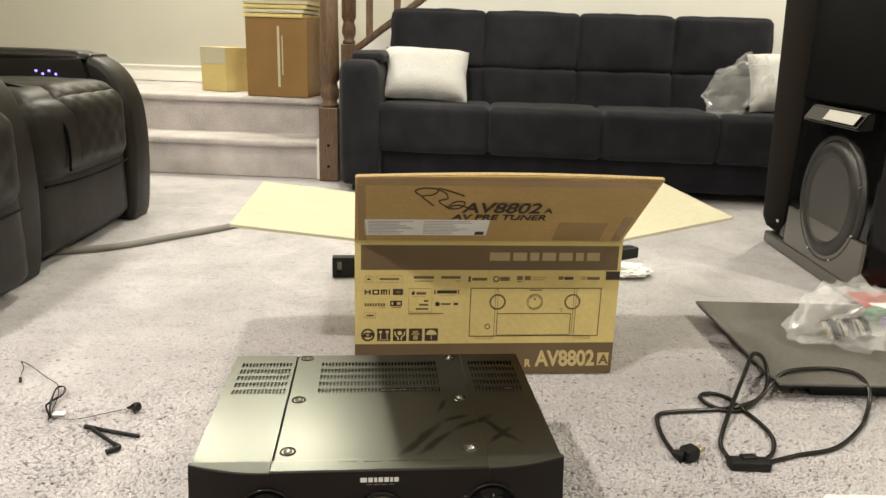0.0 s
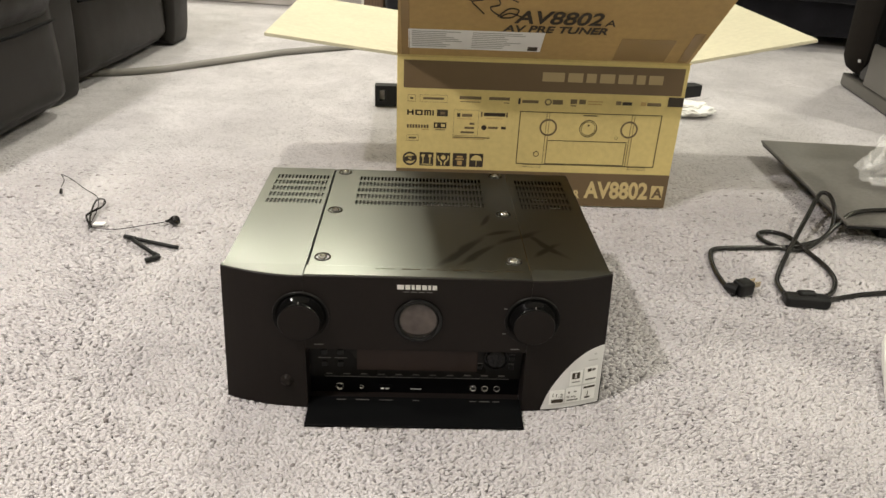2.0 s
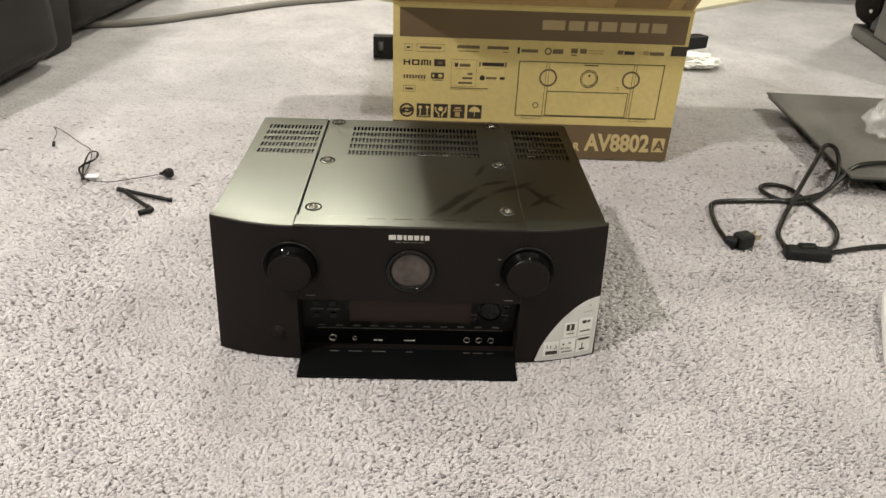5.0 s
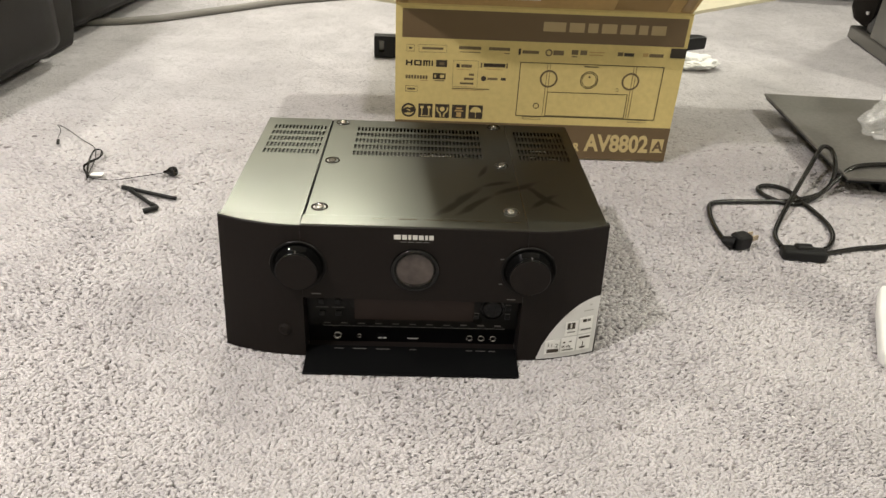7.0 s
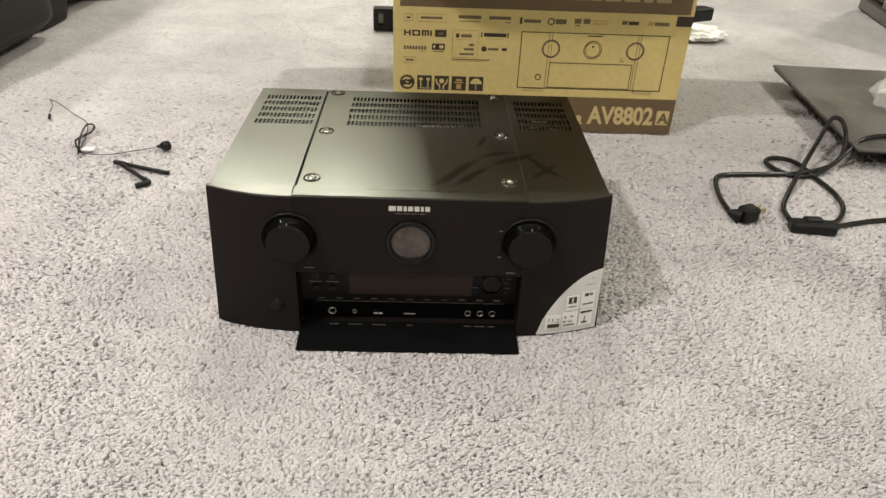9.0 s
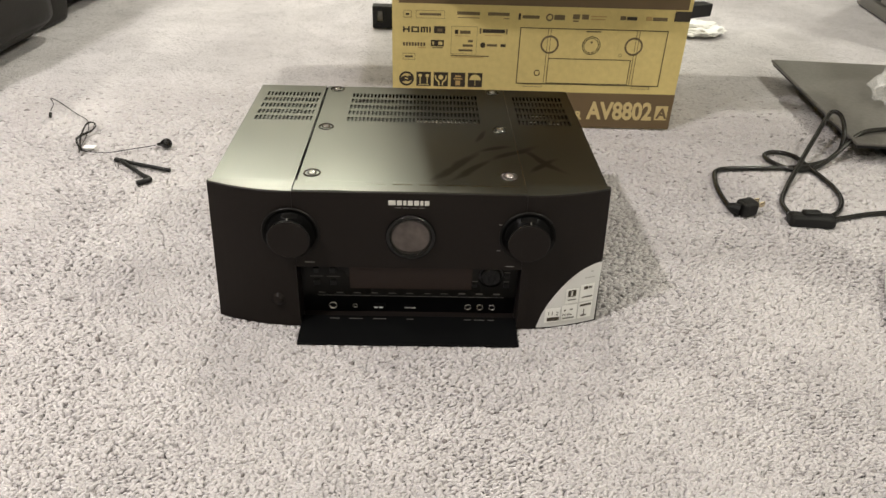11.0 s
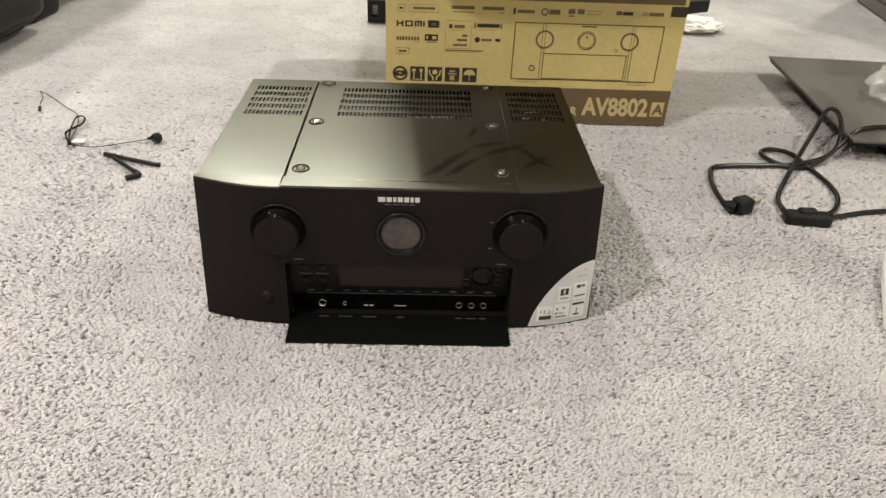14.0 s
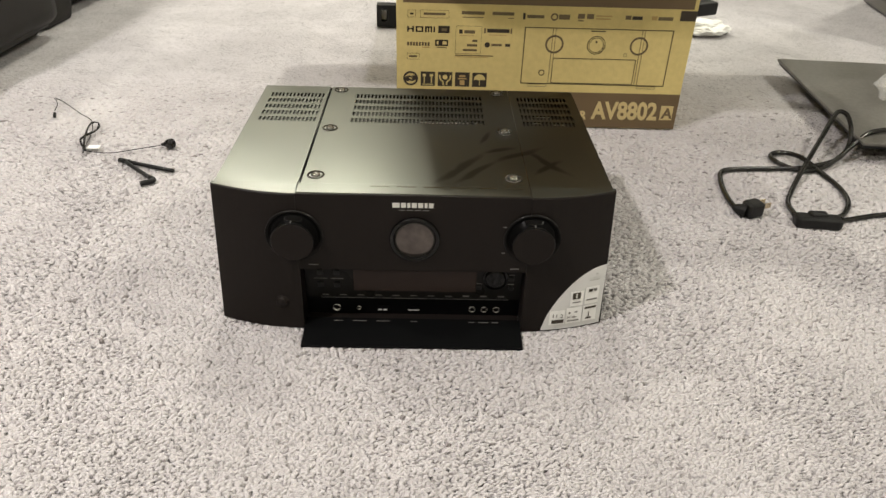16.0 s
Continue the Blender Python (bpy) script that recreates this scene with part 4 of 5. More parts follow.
    for sgn in (-1, 1):
        b = tube([(0.0425 + sgn * 0.010, -0.0006, 0.096), (0.0425 + sgn * 0.0085, -0.0006, 0.088), (0.0425 + sgn * 0.004, -0.0006, 0.084), (0.0425 + sgn * 0.003, -0.0006, 0.0775)], 0.0014, 5, 6)
        part("symbol_shape", b, KRAFT, s)
    s = symbol(0.074)
    for z0, z1, w in ((0.078, 0.087, 0.0045), (0.089, 0.0915, 0.008), (0.0935, 0.0965, 0.0055)):
        rect("symbol_shape", 0.074 - w, 0.074 + w, z0, z1, KRAFT_OUT, 0.0009, s)
    s = symbol(0.1055)
    b = lathe([(0, 0.0009), (0.0105, 0.0009)], 32)
    bmesh.ops.bisect_plane(b, geom=list(b.verts) + list(b.edges) + list(b.faces), plane_co=(0, 0, 0), plane_no=(0, 1, 0), clear_inner=True)
    b.transform(Matrix.Translation((0.1055, 0, 0.0885)) @ UPRIGHT)
    part("symbol_shape", b, KRAFT, s)
    rect("symbol_shape", 0.105, 0.1062, 0.078, 0.0885, KRAFT, 0.0009, s)


# ---- seats ----
def build_sofa():
    m = Matrix.Translation((-0.168, 3.55, 0)) @ Matrix.Rotation(math.radians(-9.2), 4, "Z")
    sofa = thing("sofa", m, "black suede sofa bed with tufted seat and back", "sofa")
    W = 2.29
    for i, u in enumerate((0.0, W - 0.17)):
        part("arm", cushion(u, u + 0.17, 0.0, 0.60, 0.03, 0.565, 0.04, 0.010, 12, 0.002, i), SUEDE, sofa, smooth=True)
        part("arm_pad", cushion(u + 0.035, u + 0.18, 0.10, 0.60, 0.555, 0.605, 0.022, 0.005, 8), SUEDE, sofa, smooth=True)
    part("base", block(0.16, W - 0.16, 0.10, 0.60, 0.04, 0.26, 0.02), SUEDE, sofa)
    b = block(0.185, 1.92, 0.0, 0.05, 0.0, 0.447, 0.02)
    b.transform(Matrix.Translation((0, 0.435, 0.31)) @ Matrix.Rotation(math.radians(-9), 4, "X"))
    part("back_board", b, SUEDE, sofa)
    n = 4
    w = (W - 0.32) / n
    wb = 0.438
    for k in range(n):
        u = 0.16 + k * w
        part("seat_cushion", cushion(u - 0.004, u + w + 0.004, 0.035, 0.50, 0.180, 0.390, 0.034, 0.005, 18, 0.007, k), SUEDE, sofa, smooth=True)
        part("seat_front", cushion(u - 0.002, u + w + 0.002, 0.105, 0.30, 0.045, 0.195, 0.02, 0.006, 10, 0.004, k), SUEDE, sofa, smooth=True)
        u = 0.175 + k * wb
        for r in range(2):
            b = cushion(u - 0.003, u + wb + 0.003, -0.06, 0.06, 0.0, 0.266, 0.026, 0.009, 18, 0.008, k + 7 * r)
            b.transform(Matrix.Translation((0, 0.40 + r * 0.040, 0.281 + r * 0.249)) @ Matrix.Rotation(math.radians(-9), 4, "X"))
            part("back_cushion", b, SUEDE, sofa, smooth=True)
    for u in (0.08, W - 0.08):
        for v in (0.08, 0.52):
            part("leg", block(u - 0.03, u + 0.03, v - 0.03, v + 0.03, 0.0, 0.05, 0.004), BLACK_PLASTIC, sofa)

    def pillow(u, v, size, turn, lean, tip, label):
        p = thing("pillow", m @ Matrix.Translation((u, v, 0.402)) @ Matrix.Rotation(math.radians(turn), 4, "Z") @ Matrix.Rotation(math.radians(tip), 4, "Y") @ Matrix.Rotation(math.radians(lean), 4, "X"), label, "pillow", "sofa pillows")
        b = bmesh.new()
        bmesh.ops.create_grid(b, x_segments=24, y_segments=24, size=1)
        top = list(b.verts)
        for vv in top:
            x, y = vv.co.x, vv.co.y
            d = 0.075 * max(0, (1 - x ** 4)) ** 0.6 * max(0, (1 - y ** 4)) ** 0.6 + 0.004
            d += 0.004 * noise.noise(Vector((x * 3 + size[0] * 9, y * 3, 1)))
            pinch = 1 - 0.05 * (1 - abs(x * y))
            vv.co = Vector((x * size[0] / 2 * pinch, -d, (y * pinch + 1) * size[1] / 2))
        made = bmesh.ops.duplicate(b, geom=list(b.faces) + list(b.edges) + list(b.verts))
        for g in made["geom"]:
            if isinstance(g, bmesh.types.BMVert):
                g.co.y = -g.co.y
        bmesh.ops.remove_doubles(b, verts=b.verts, dist=0.0085)
        part("cover", b, PILLOW, p, smooth=True)
        part("piping", tube([(-size[0] / 2, 0, 0.0), (0, 0, 0.008), (size[0] / 2, 0, 0.0)], 0.003, 6, 6), PILLOW, p)
        return p
    pillow(0.355, 0.19, (0.385, 0.262), 4, -35, 2, "white textured pillow leaning on the sofa arm")
    pillow(1.98, 0.20, (0.36, 0.28), -3, -30, -1, "white pillow beside a clear plastic bag")
    bag = thing("plastic_bag", m @ Matrix.Translation((1.71, 0.12, 0.392)), "crumpled clear plastic bag lying on the sofa", "plastic bag")
    b = bmesh.new()
    bmesh.ops.create_icosphere(b, subdivisions=4, radius=1)
    for v in b.verts:
        c = v.co
        k = 1 + 0.35 * noise.noise(c * 2.2) + 0.18 * noise.noise(c * 6)
        v.co = Vector((c.x * 0.12 * k + 0.04 * c.z, c.y * 0.06 * k, 0.11 + c.z * 0.125 * k))
    part("film", b, FILM, bag)


def build_recliners():
    """Two leather recliner seats side by side, facing +x."""
    def seat(y0, name_label, far_arm):
        s = thing("recliner", Matrix.Translation((-0.93, y0, 0)) @ Matrix.Rotation(math.radians(-5), 4, "Z"), name_label, "recliner", "theatre recliners")
        w = 0.60
        part("seat_cushion", cushion(-0.62, 0.018, 0.004, w, 0.215, 0.485, 0.075, 0.02, 16, 0.004, 3), LEATHER, s, smooth=True)
        q = cushion(-0.42, 0.026, 0.14, w - 0.012, 0.225, 0.490, 0.075, 0.016, 44, 0.003, 5)
        for vert in q.verts:
            c = vert.co
            run = c.z - 0.6 * c.x
            d = abs(math.sin(math.pi * (c.y + run) / 0.085) * math.sin(math.pi * (c.y - run) / 0.085)) ** 0.5
            if c.x > -0.35 and 0.16 < c.y < w - 0.03 and c.z > 0.24:
                vert.co += Vector((0.55, 0, 0.45)) * 0.0055 * d
        part("quilted_panel", q, LEATHER, s, "diamond-quilted leather panel", smooth=True)
        part("seam", tube([(-0.30, 0.135, 0.506), (-0.12, 0.135, 0.502), (-0.03, 0.135, 0.470), (0.030, 0.135, 0.400), (0.041, 0.135, 0.33), (0.038, 0.135, 0.262)], 0.0045, 8, 6), DARK_HOLE, s, "dark stitched seam", True)
        part("footrest_seam", tube([(0.022, 0.02, 0.236), (0.036, 0.14, 0.232), (0.040, 0.35, 0.232), (0.034, w - 0.07, 0.238)], 0.004, 8, 6), DARK_HOLE, s, "dark seam over the footrest", True)
        part("footrest", cushion(-0.10, 0.0, 0.005, w, 0.03, 0.30, 0.035, 0.012, 12, 0.004, 9), LEATHER, s, smooth=True)
        part("base", block(-0.85, -0.05, 0.02, w - 0.02, 0.0, 0.28, 0.02), LEATHER, s)
        b = cushion(-0.13, 0.13, 0.0, w, 0.0, 0.72, 0.09, 0.03, 14, 0.006, 11)
        b.transform(Matrix.Translation((-0.74, 0, 0.38)) @ Matrix.Rotation(math.radians(-18), 4, "Y"))
        part("backrest", b, LEATHER, s, smooth=True)
        for a0, a1 in (((w + 0.004, w + 0.165),) if far_arm else ()) + ((-0.165, -0.004),):
            # arm: side outline with a big round nose
            outline = [(-0.85, 0.0), (0.0, 0.0), (0.012, 0.05), (0.025, 0.20), (0.025, 0.34), (0.01, 0.44), (-0.03, 0.52), (-0.09, 0.565), (-0.18, 0.58), (-0.85, 0.575)]
            sm = [(-0.85, 0.0), (0.0, 0.0)] + [(q.x, q.y) for q in spline([(x, z, 0) for x, z in outline[1:]], 5)][1:]
            bm = bmesh.new()
            f = bm.faces.new([bm.verts.new((x, a0, z)) for x, z in sm])
            ex = bmesh.ops.extrude_face_region(bm, geom=[f])
            bmesh.ops.translate(bm, verts=[v for v in ex["geom"] if isinstance(v, bmesh.types.BMVert)], vec=(0, a1 - a0, 0))
            edges = [e for e in bm.edges if abs(e.verts[0].co.y - e.verts[1].co.y) < 1e-5]
            bmesh.ops.bevel(bm, geom=edges, offset=0.028, segments=4, affect="EDGES", profile=0.5)
            arm = part("arm", bm, LEATHER, s, smooth=True)
            if a0 > 0:
                part("arm_pad", cushion(-0.62, -0.13, a0 + 0.005, a1 - 0.02, 0.545, 0.585, 0.02, 0.006, 10, 0.003), LEATHER, s, smooth=True)
                led = lamp_material("violet_led", (0.25, 0.2, 1.0), 2.5)
                for k in range(4):
                    part("button_light", lathe([(0, 0.003), (0.0035, 0.003), (0.0045, 0)], 10, Matrix.Translation((-0.215 - 0.022 * k, a0 - 0.003, 0.508 + 0.010 * (k % 2))) @ UPRIGHT), led, s, "small violet control light")
        return s
    seat(2.375, "black leather recliner with quilted seat and lit arm buttons", True)
    seat(1.605, "black leather recliner at the edge of the row", False)


# ---- tower loudspeaker ----
def build_speaker():
    m = Matrix.Translation((1.34, 2.46, 0)) @ Matrix.Rotation(math.radians(-8), 4, "Z")
    sp = thing("tower_loudspeaker", m, "tall gloss black loudspeaker with a bare woofer in its side", "loudspeaker")
    part("plinth", block(0.004, 0.45, -0.362, 0.30, 0.0, 0.04, 0.006), TAUPE, sp)
    part("lower_panel", block(0.002, 0.0125, -0.359, 0.13, 0.041, 0.165, 0.003), TAUPE, sp, "satin grey lower panel")
    part("cabinet", block(0.012, 0.44, -0.36, 0.20, 0.04, 1.45, 0.01), BLACK_GLOSS, sp)
    b = lathe([(0, 0.048), (0.05, 0.05), (0.078, 0.068), (0.092, 0.10), (0.118, 1.45), (0, 1.45)], 40)
    b.transform(Matrix.Translation((0.070, 0.245, 0)) @ Matrix.Shear("XY", 4, (-0.022, 0.0)))
    part("grille_column", b, FABRIC_GRILLE, sp, "dark cloth column", True)
    part("upper_grille", block(-0.006, 0.012, -0.36, 0.14, 0.515, 1.45, 0.008), FLAP_BLACK, sp, "plain black upper panel")
    out = Matrix.Translation((0.012, -0.125, 0.24)) @ Matrix.Rotation(-math.pi / 2, 4, "Y")
    part("woofer_ring", lathe([(0.170, 0.0), (0.173, 0.008), (0.180, 0.012), (0.188, 0.008), (0.192, 0.0)], 64, out), RUBBER, sp, smooth=True)
    part("woofer_surround", lathe([(0.121, 0.007), (0.128, 0.013), (0.140, 0.018), (0.155, 0.017), (0.167, 0.011), (0.172, 0.002)], 64, out), RUBBER, sp, smooth=True)
    part("woofer_cone", lathe([(0, 0.0012), (0.04, 0.0014), (0.085, 0.0035), (0.122, 0.0085)], 64, out), WOOFER_CONE, sp, smooth=True)
    for k in range(8):
        a = 2 * math.pi * (k + 0.5) / 8
        part("screw", lathe([(0, 0.014), (0.004, 0.0135), (0.005, 0.008)], 12, out @ Matrix.Translation((0.180 * math.cos(a), 0.180 * math.sin(a), 0))), CHROME, sp)
    bm = bmesh.new()
    prof = [(0.012, 0.510), (-0.022, 0.505), (-0.050, 0.462), (-0.044, 0.458), (0.012, 0.462)]
    ends = [[bm.verts.new((x, y, z)) for x, z in prof] for y in (-0.315, 0.015)]
    for i in range(len(prof)):
        k = (i + 1) % len(prof)
        bm.faces.new((ends[0][i], ends[0][k], ends[1][k], ends[1][i]))
    bm.faces.new(ends[0])
    bm.faces.new(ends[1])
    bmesh.ops.bevel(bm, geom=list(bm.edges), offset=0.004, segments=2, affect="EDGES")
    tr = part("badge_mount", bm, BLACK_GLOSS, sp)
    b = block(-0.09, 0.09, -0.017, 0.017, 0, 0.003, 0.001)
    b.transform(Matrix.Translation((-0.0385, -0.205, 0.4850)) @ Matrix.Rotation(math.radians(-57), 4, "Y") @ Matrix.Rotation(math.pi / 2, 4, "Z"))
    part("badge", b, CHROME, tr, "silver badge plate")
    part("foot_badge", block(-0.010, -0.002, 0.165, 0.182, 0.098, 0.110, 0.002), CHROME, sp)


# ---- board, bag, cords and small things ----
def build_board():
    bd = thing("equipment_board", Matrix.Translation((0.769, 1.554, 0)) @ Matrix.Rotation(math.radians(-4.3), 4, "Z"), "dark satin board on a smaller base plate, lying on the carpet", "board")
    part("top_board", block(0, 0.75, 0, 0.463, 0.0345, 0.040, 0.0015), SLATE, bd)
    # black inset strip added for the shade on the board's thin edge
    part("edge_shade_strip", block(0.004, 0.746, 0.006, 0.459, 0.0278, 0.0343, 0.001), BLACK_PLASTIC, bd, "black strip standing in for shade at the board's edge")
    part("base_plate", block(0.08, 0.68, 0.030, 0.42, 0.0, 0.0275, 0.004), BLACK_PLASTIC, bd)
    part("bolt", lathe([(0, 0.0435), (0.006, 0.0435), (0.007, 0.040)], 12, Matrix.Translation((0.195, 0.33, 0))), BLACK_PLASTIC, bd)
    bag = thing("accessory_bag", Matrix.Translation((1.035, 1.765, 0.041)) @ Matrix.Rotation(math.radians(12), 4, "Z") @ Matrix.Scale(1.22, 4), "clear plastic bag of small parts on the dark board", "plastic bag")
    random.seed(8)
    b = bmesh.new()
    bmesh.ops.create_icosphere(b, subdivisions=4, radius=1)
    for v in b.verts:
        c = v.co
        crease = 1 - abs(noise.noise(c * 2.1 + Vector((3, 1, 2)))) * 1.1 + 0.5 * abs(noise.noise(c * 4.7)) + 0.35 * abs(noise.noise(c * 10.5))
        taper = 1 + 0.62 * min(0.0, c.x)
        v.co = Vector((c.x * 0.125 * (0.8 + 0.2 * crease), c.y * 0.085 * crease * taper, max(0.001, 0.046 * taper + c.z * 0.052 * crease * taper)))
    part("film", b, FILM, bag)
    for k in range(6):
        part("small_part", tube([(-0.05 + 0.018 * k, -0.02, 0.012), (-0.04 + 0.018 * k, 0.01, 0.03), (-0.03 + 0.018 * k, 0.035, 0.015)], 0.005, 5, 8), BLACK_PLASTIC if k % 2 else CHROME, bag)
    mag = thing("leaflet", Matrix.Translation((1.22, 1.93, 0.0405)) @ Matrix.Rotation(math.radians(-8), 4, "Z"), "glossy red and white printed leaflet", "leaflet")
    RED = material("print_red", (0.42, 0.07, 0.05), 0.3, blotch=0.4, blotch_size=18)
    GREEN = material("print_green", (0.05, 0.20, 0.09), 0.3)
    YELLOW = material("print_yellow", (0.62, 0.50, 0.08), 0.35)
    VIOLET = material("print_violet", (0.10, 0.07, 0.28), 0.35)
    part("sheet", block(0, 0.21, 0, 0.15, 0, 0.004, 0.001), RED, mag)
    part("print", block(0.02, 0.15, 0.02, 0.06, 0.0042, 0.0046), PAPER, mag)
    pk = thing("battery_packet", Matrix.Translation((1.17, 1.84, 0.041)) @ Matrix.Rotation(math.radians(35), 4, "Z"), "small green and violet packet on the board", "packet")
    part("packet", block(0, 0.06, 0, 0.035, 0, 0.03, 0.006), GREEN, pk)
    part("cap", block(0.0, 0.05, -0.045, -0.004, 0, 0.022, 0.006), VIOLET, pk)
    yl = thing("yellow_strip", Matrix.Translation((1.16, 1.73, 0.041)) @ Matrix.Rotation(math.radians(-35), 4, "Z"), "yellow card strip on the dark board", "card")
    part("card", block(0, 0.12, 0, 0.02, 0, 0.002), YELLOW, yl)


def build_cords():
    cord = thing("power_cord", Matrix.Identity(4), "black mains cord in loose loops on the carpet", "power cord")
    z = 0.005
    line = [(0.492, 1.350, z), (0.489, 1.380, z), (0.490, 1.425, z), (0.498, 1.470, z), (0.512, 1.503, z), (0.545, 1.513, z), (0.60, 1.517, z), (0.655, 1.522, z), (0.700, 1.534, 0.008), (0.735, 1.555, 0.010),
            (0.757, 1.575, 0.022), (0.768, 1.602, 0.045), (0.776, 1.640, 0.056), (0.766, 1.652, 0.058), (0.748, 1.634, 0.052), (0.715, 1.590, 0.040), (0.686, 1.552, 0.030), (0.640, 1.490, 0.015), (0.605, 1.440, z), (0.580, 1.395, z), (0.572, 1.352, 0.008)]
    part("flex", tube(line, 0.0042, 8, 10), CORD, cord, smooth=True)
    line = [(0.626, 1.340, 0.009), (0.656, 1.366, z), (0.680, 1.405, z), (0.688, 1.450, z), (0.682, 1.510, z), (0.668, 1.558, 0.009), (0.645, 1.582, 0.006), (0.622, 1.572, z), (0.622, 1.543, z), (0.650, 1.512, z), (0.690, 1.522, z),
            (0.730, 1.548, 0.014), (0.765, 1.572, 0.030), (0.800, 1.590, 0.0455), (0.865, 1.605, 0.0455), (0.915, 1.600, 0.0455), (0.940, 1.570, 0.046), (0.938, 1.53, 0.030), (0.905, 1.485, z), (0.850, 1.430, z), (0.775, 1.378, z), (0.70, 1.360, z), (0.650, 1.345, z), (0.622, 1.332, 0.008)]
    part("flex", tube(line, 0.0042, 8, 10), CORD, cord, smooth=True)
    b = block(-0.034, 0.034, -0.012, 0.012, 0.0, 0.019, 0.006, 3)
    b.transform(Matrix.Translation((0.596, 1.330, 0.001)) @ Matrix.Rotation(math.radians(-6), 4, "Z"))
    part("connector", b, BLACK_PLASTIC, cord)
    b = block(-0.016, 0.012, -0.008, 0.008, 0.015, 0.023, 0.004)
    b.transform(Matrix.Translation((0.598, 1.334, 0.001)))
    part("connector_ridge", b, BLACK_PLASTIC, cord)
    b = block(-0.016, 0.012, -0.012, 0.012, 0.0, 0.024, 0.005, 3)
    b.transform(Matrix.Translation((0.510, 1.360, 0.002)) @ Matrix.Rotation(math.radians(22), 4, "Z"))
    plug = part("plug", b, BLACK_PLASTIC, cord)
    b = lathe([(0.010, 0.0), (0.0085, 0.006), (0.006, 0.016), (0.0042, 0.020)], 16, Matrix.Translation((0.497, 1.354, 0.013)) @ Matrix.Rotation(math.radians(-125), 4, "Z") @ Matrix.Rotation(math.pi / 2, 4, "X"))
    part("strain_relief", b, BLACK_PLASTIC, plug)
    for dy in (-0.006, 0.006):
        b = block(0.012, 0.026, dy - 0.001, dy + 0.001, 0.010, 0.018)
        b.transform(Matrix.Translation((0.510, 1.360, 0.004)) @ Matrix.Rotation(math.radians(22), 4, "Z"))
        part("prong", b, BRASS, plug)

    mic = thing("setup_microphone", Matrix.Identity(4), "thin black microphone lead with a small round microphone", "microphone")
    z = 0.0055
    part("lead", tube([(-0.690, 1.700, z), (-0.700, 1.735, z), (-0.717, 1.762, 0.006), (-0.690, 1.742, z), (-0.641, 1.692, z), (-0.607, 1.660, z), (-0.590, 1.625, z), (-0.580, 1.590, z), (-0.573, 1.555, z), (-0.565, 1.530, z), (-0.521, 1.523, z), (-0.48, 1.541, z), (-0.447, 1.556, 0.006)], 0.0008, 6, 6), CORD, mic, smooth=True)
    b = bmesh.new()
    bundle = [(-0.564, 1.522), (-0.583, 1.578), (-0.598, 1.635), (-0.589, 1.643), (-0.577, 1.626), (-0.578, 1.605), (-0.585, 1.595), (-0.588, 1.573), (-0.58, 1.553), (-0.566, 1.526)]
    for k in range(3):
        o = 0.0028 * (k - 1)
        tube([(x + o * math.sin(2 * n + k), y + o * math.cos(3 * n), 0.0065 + 0.0012 * ((n + k) % 3)) for n, (x, y) in enumerate(bundle)], 0.0010, 6, 5, b)
    part("coil", b, CORD, mic, smooth=True)
    part("tag", block(-0.566, -0.546, 1.537, 1.549, 0.0045, 0.0072, 0.001), PAPER, mic, "white paper tag")
    part("jack", tube([(-0.686, 1.690, 0.004), (-0.680, 1.675, 0.004)], 0.003, 3, 8), CORD, mic)
    part("microphone_body", lathe([(0, -0.018), (0.003, -0.017), (0.004, -0.010), (0.010, 0.000), (0.011, 0.008), (0.0095, 0.012), (0.007, 0.011), (0.0065, 0.0085), (0, 0.0085)], 24,
         Matrix.Translation((-0.433, 1.556, 0.009)) @ Matrix.Scale(0.8, 4) @ Matrix.Rotation(math.radians(-12), 4, "Z") @ Matrix.Rotation(math.radians(78), 4, "Y")), CORD, mic, smooth=True)
    def antenna(a, b, turn_end, label):
        an = thing("rod_antenna", Matrix.Identity(4), label, "antenna", "wifi antennas")
        a, b = Vector(a), Vector(b)
        part("rod", tube([a, (a + b) / 2, b], 0.0034, 3, 12), BLACK_PLASTIC, an, smooth=True)
        d = (a - b).normalized()
        part("hinge", tube([a - d * 0.004, a + d * 0.009, a + d * 0.010 + Vector(turn_end) * 0.012, a + d * 0.010 + Vector(turn_end) * 0.022], 0.0043, 4, 12), BLACK_PLASTIC, an, smooth=True)
    antenna((-0.479, 1.489, 0.0065), (-0.397, 1.463, 0.0045), (-0.25, 0.1, 0), "black rod antenna lying on the carpet")
    antenna((-0.424, 1.433, 0.0065), (-0.478, 1.480, 0.0100), (-0.75, -0.6, 0), "black rod antenna bent at its hinge")

    cb = thing("floor_cable", Matrix.Identity(4), "grey flat cable running over the carpet to the recliner", "cable")
    part("flex", tube([(-1.25, 2.50, 0.006), (-0.93, 2.565, 0.006), (-0.80, 2.625, 0.006), (-0.697, 2.715, 0.006), (-0.58, 2.82, 0.006), (-0.477, 2.912, 0.006), (-0.328, 3.002, 0.006), (-0.1, 3.12, 0.006), (0.25, 3.28, 0.006), (0.5, 3.55, 0.006)], 0.011, 8, 10), CABLE_GREY, cb, smooth=True)
    # things lying behind the carton
    br = thing("black_strap", Matrix.Translation((-0.127, 2.33, 0)), "black plastic strap end with a slot, on the carpet", "strap")
    bm = bmesh.new()
    for a in ((0, 0.012, 0, 0.056), (0.026, 0.30, 0, 0.056), (0.012, 0.026, 0, 0.014), (0.012, 0.026, 0.044, 0.056)):
        block(a[0], a[1], 0, 0.03, a[2], a[3], bm=bm)
    part("strap", bm, BLACK_PLASTIC, br)
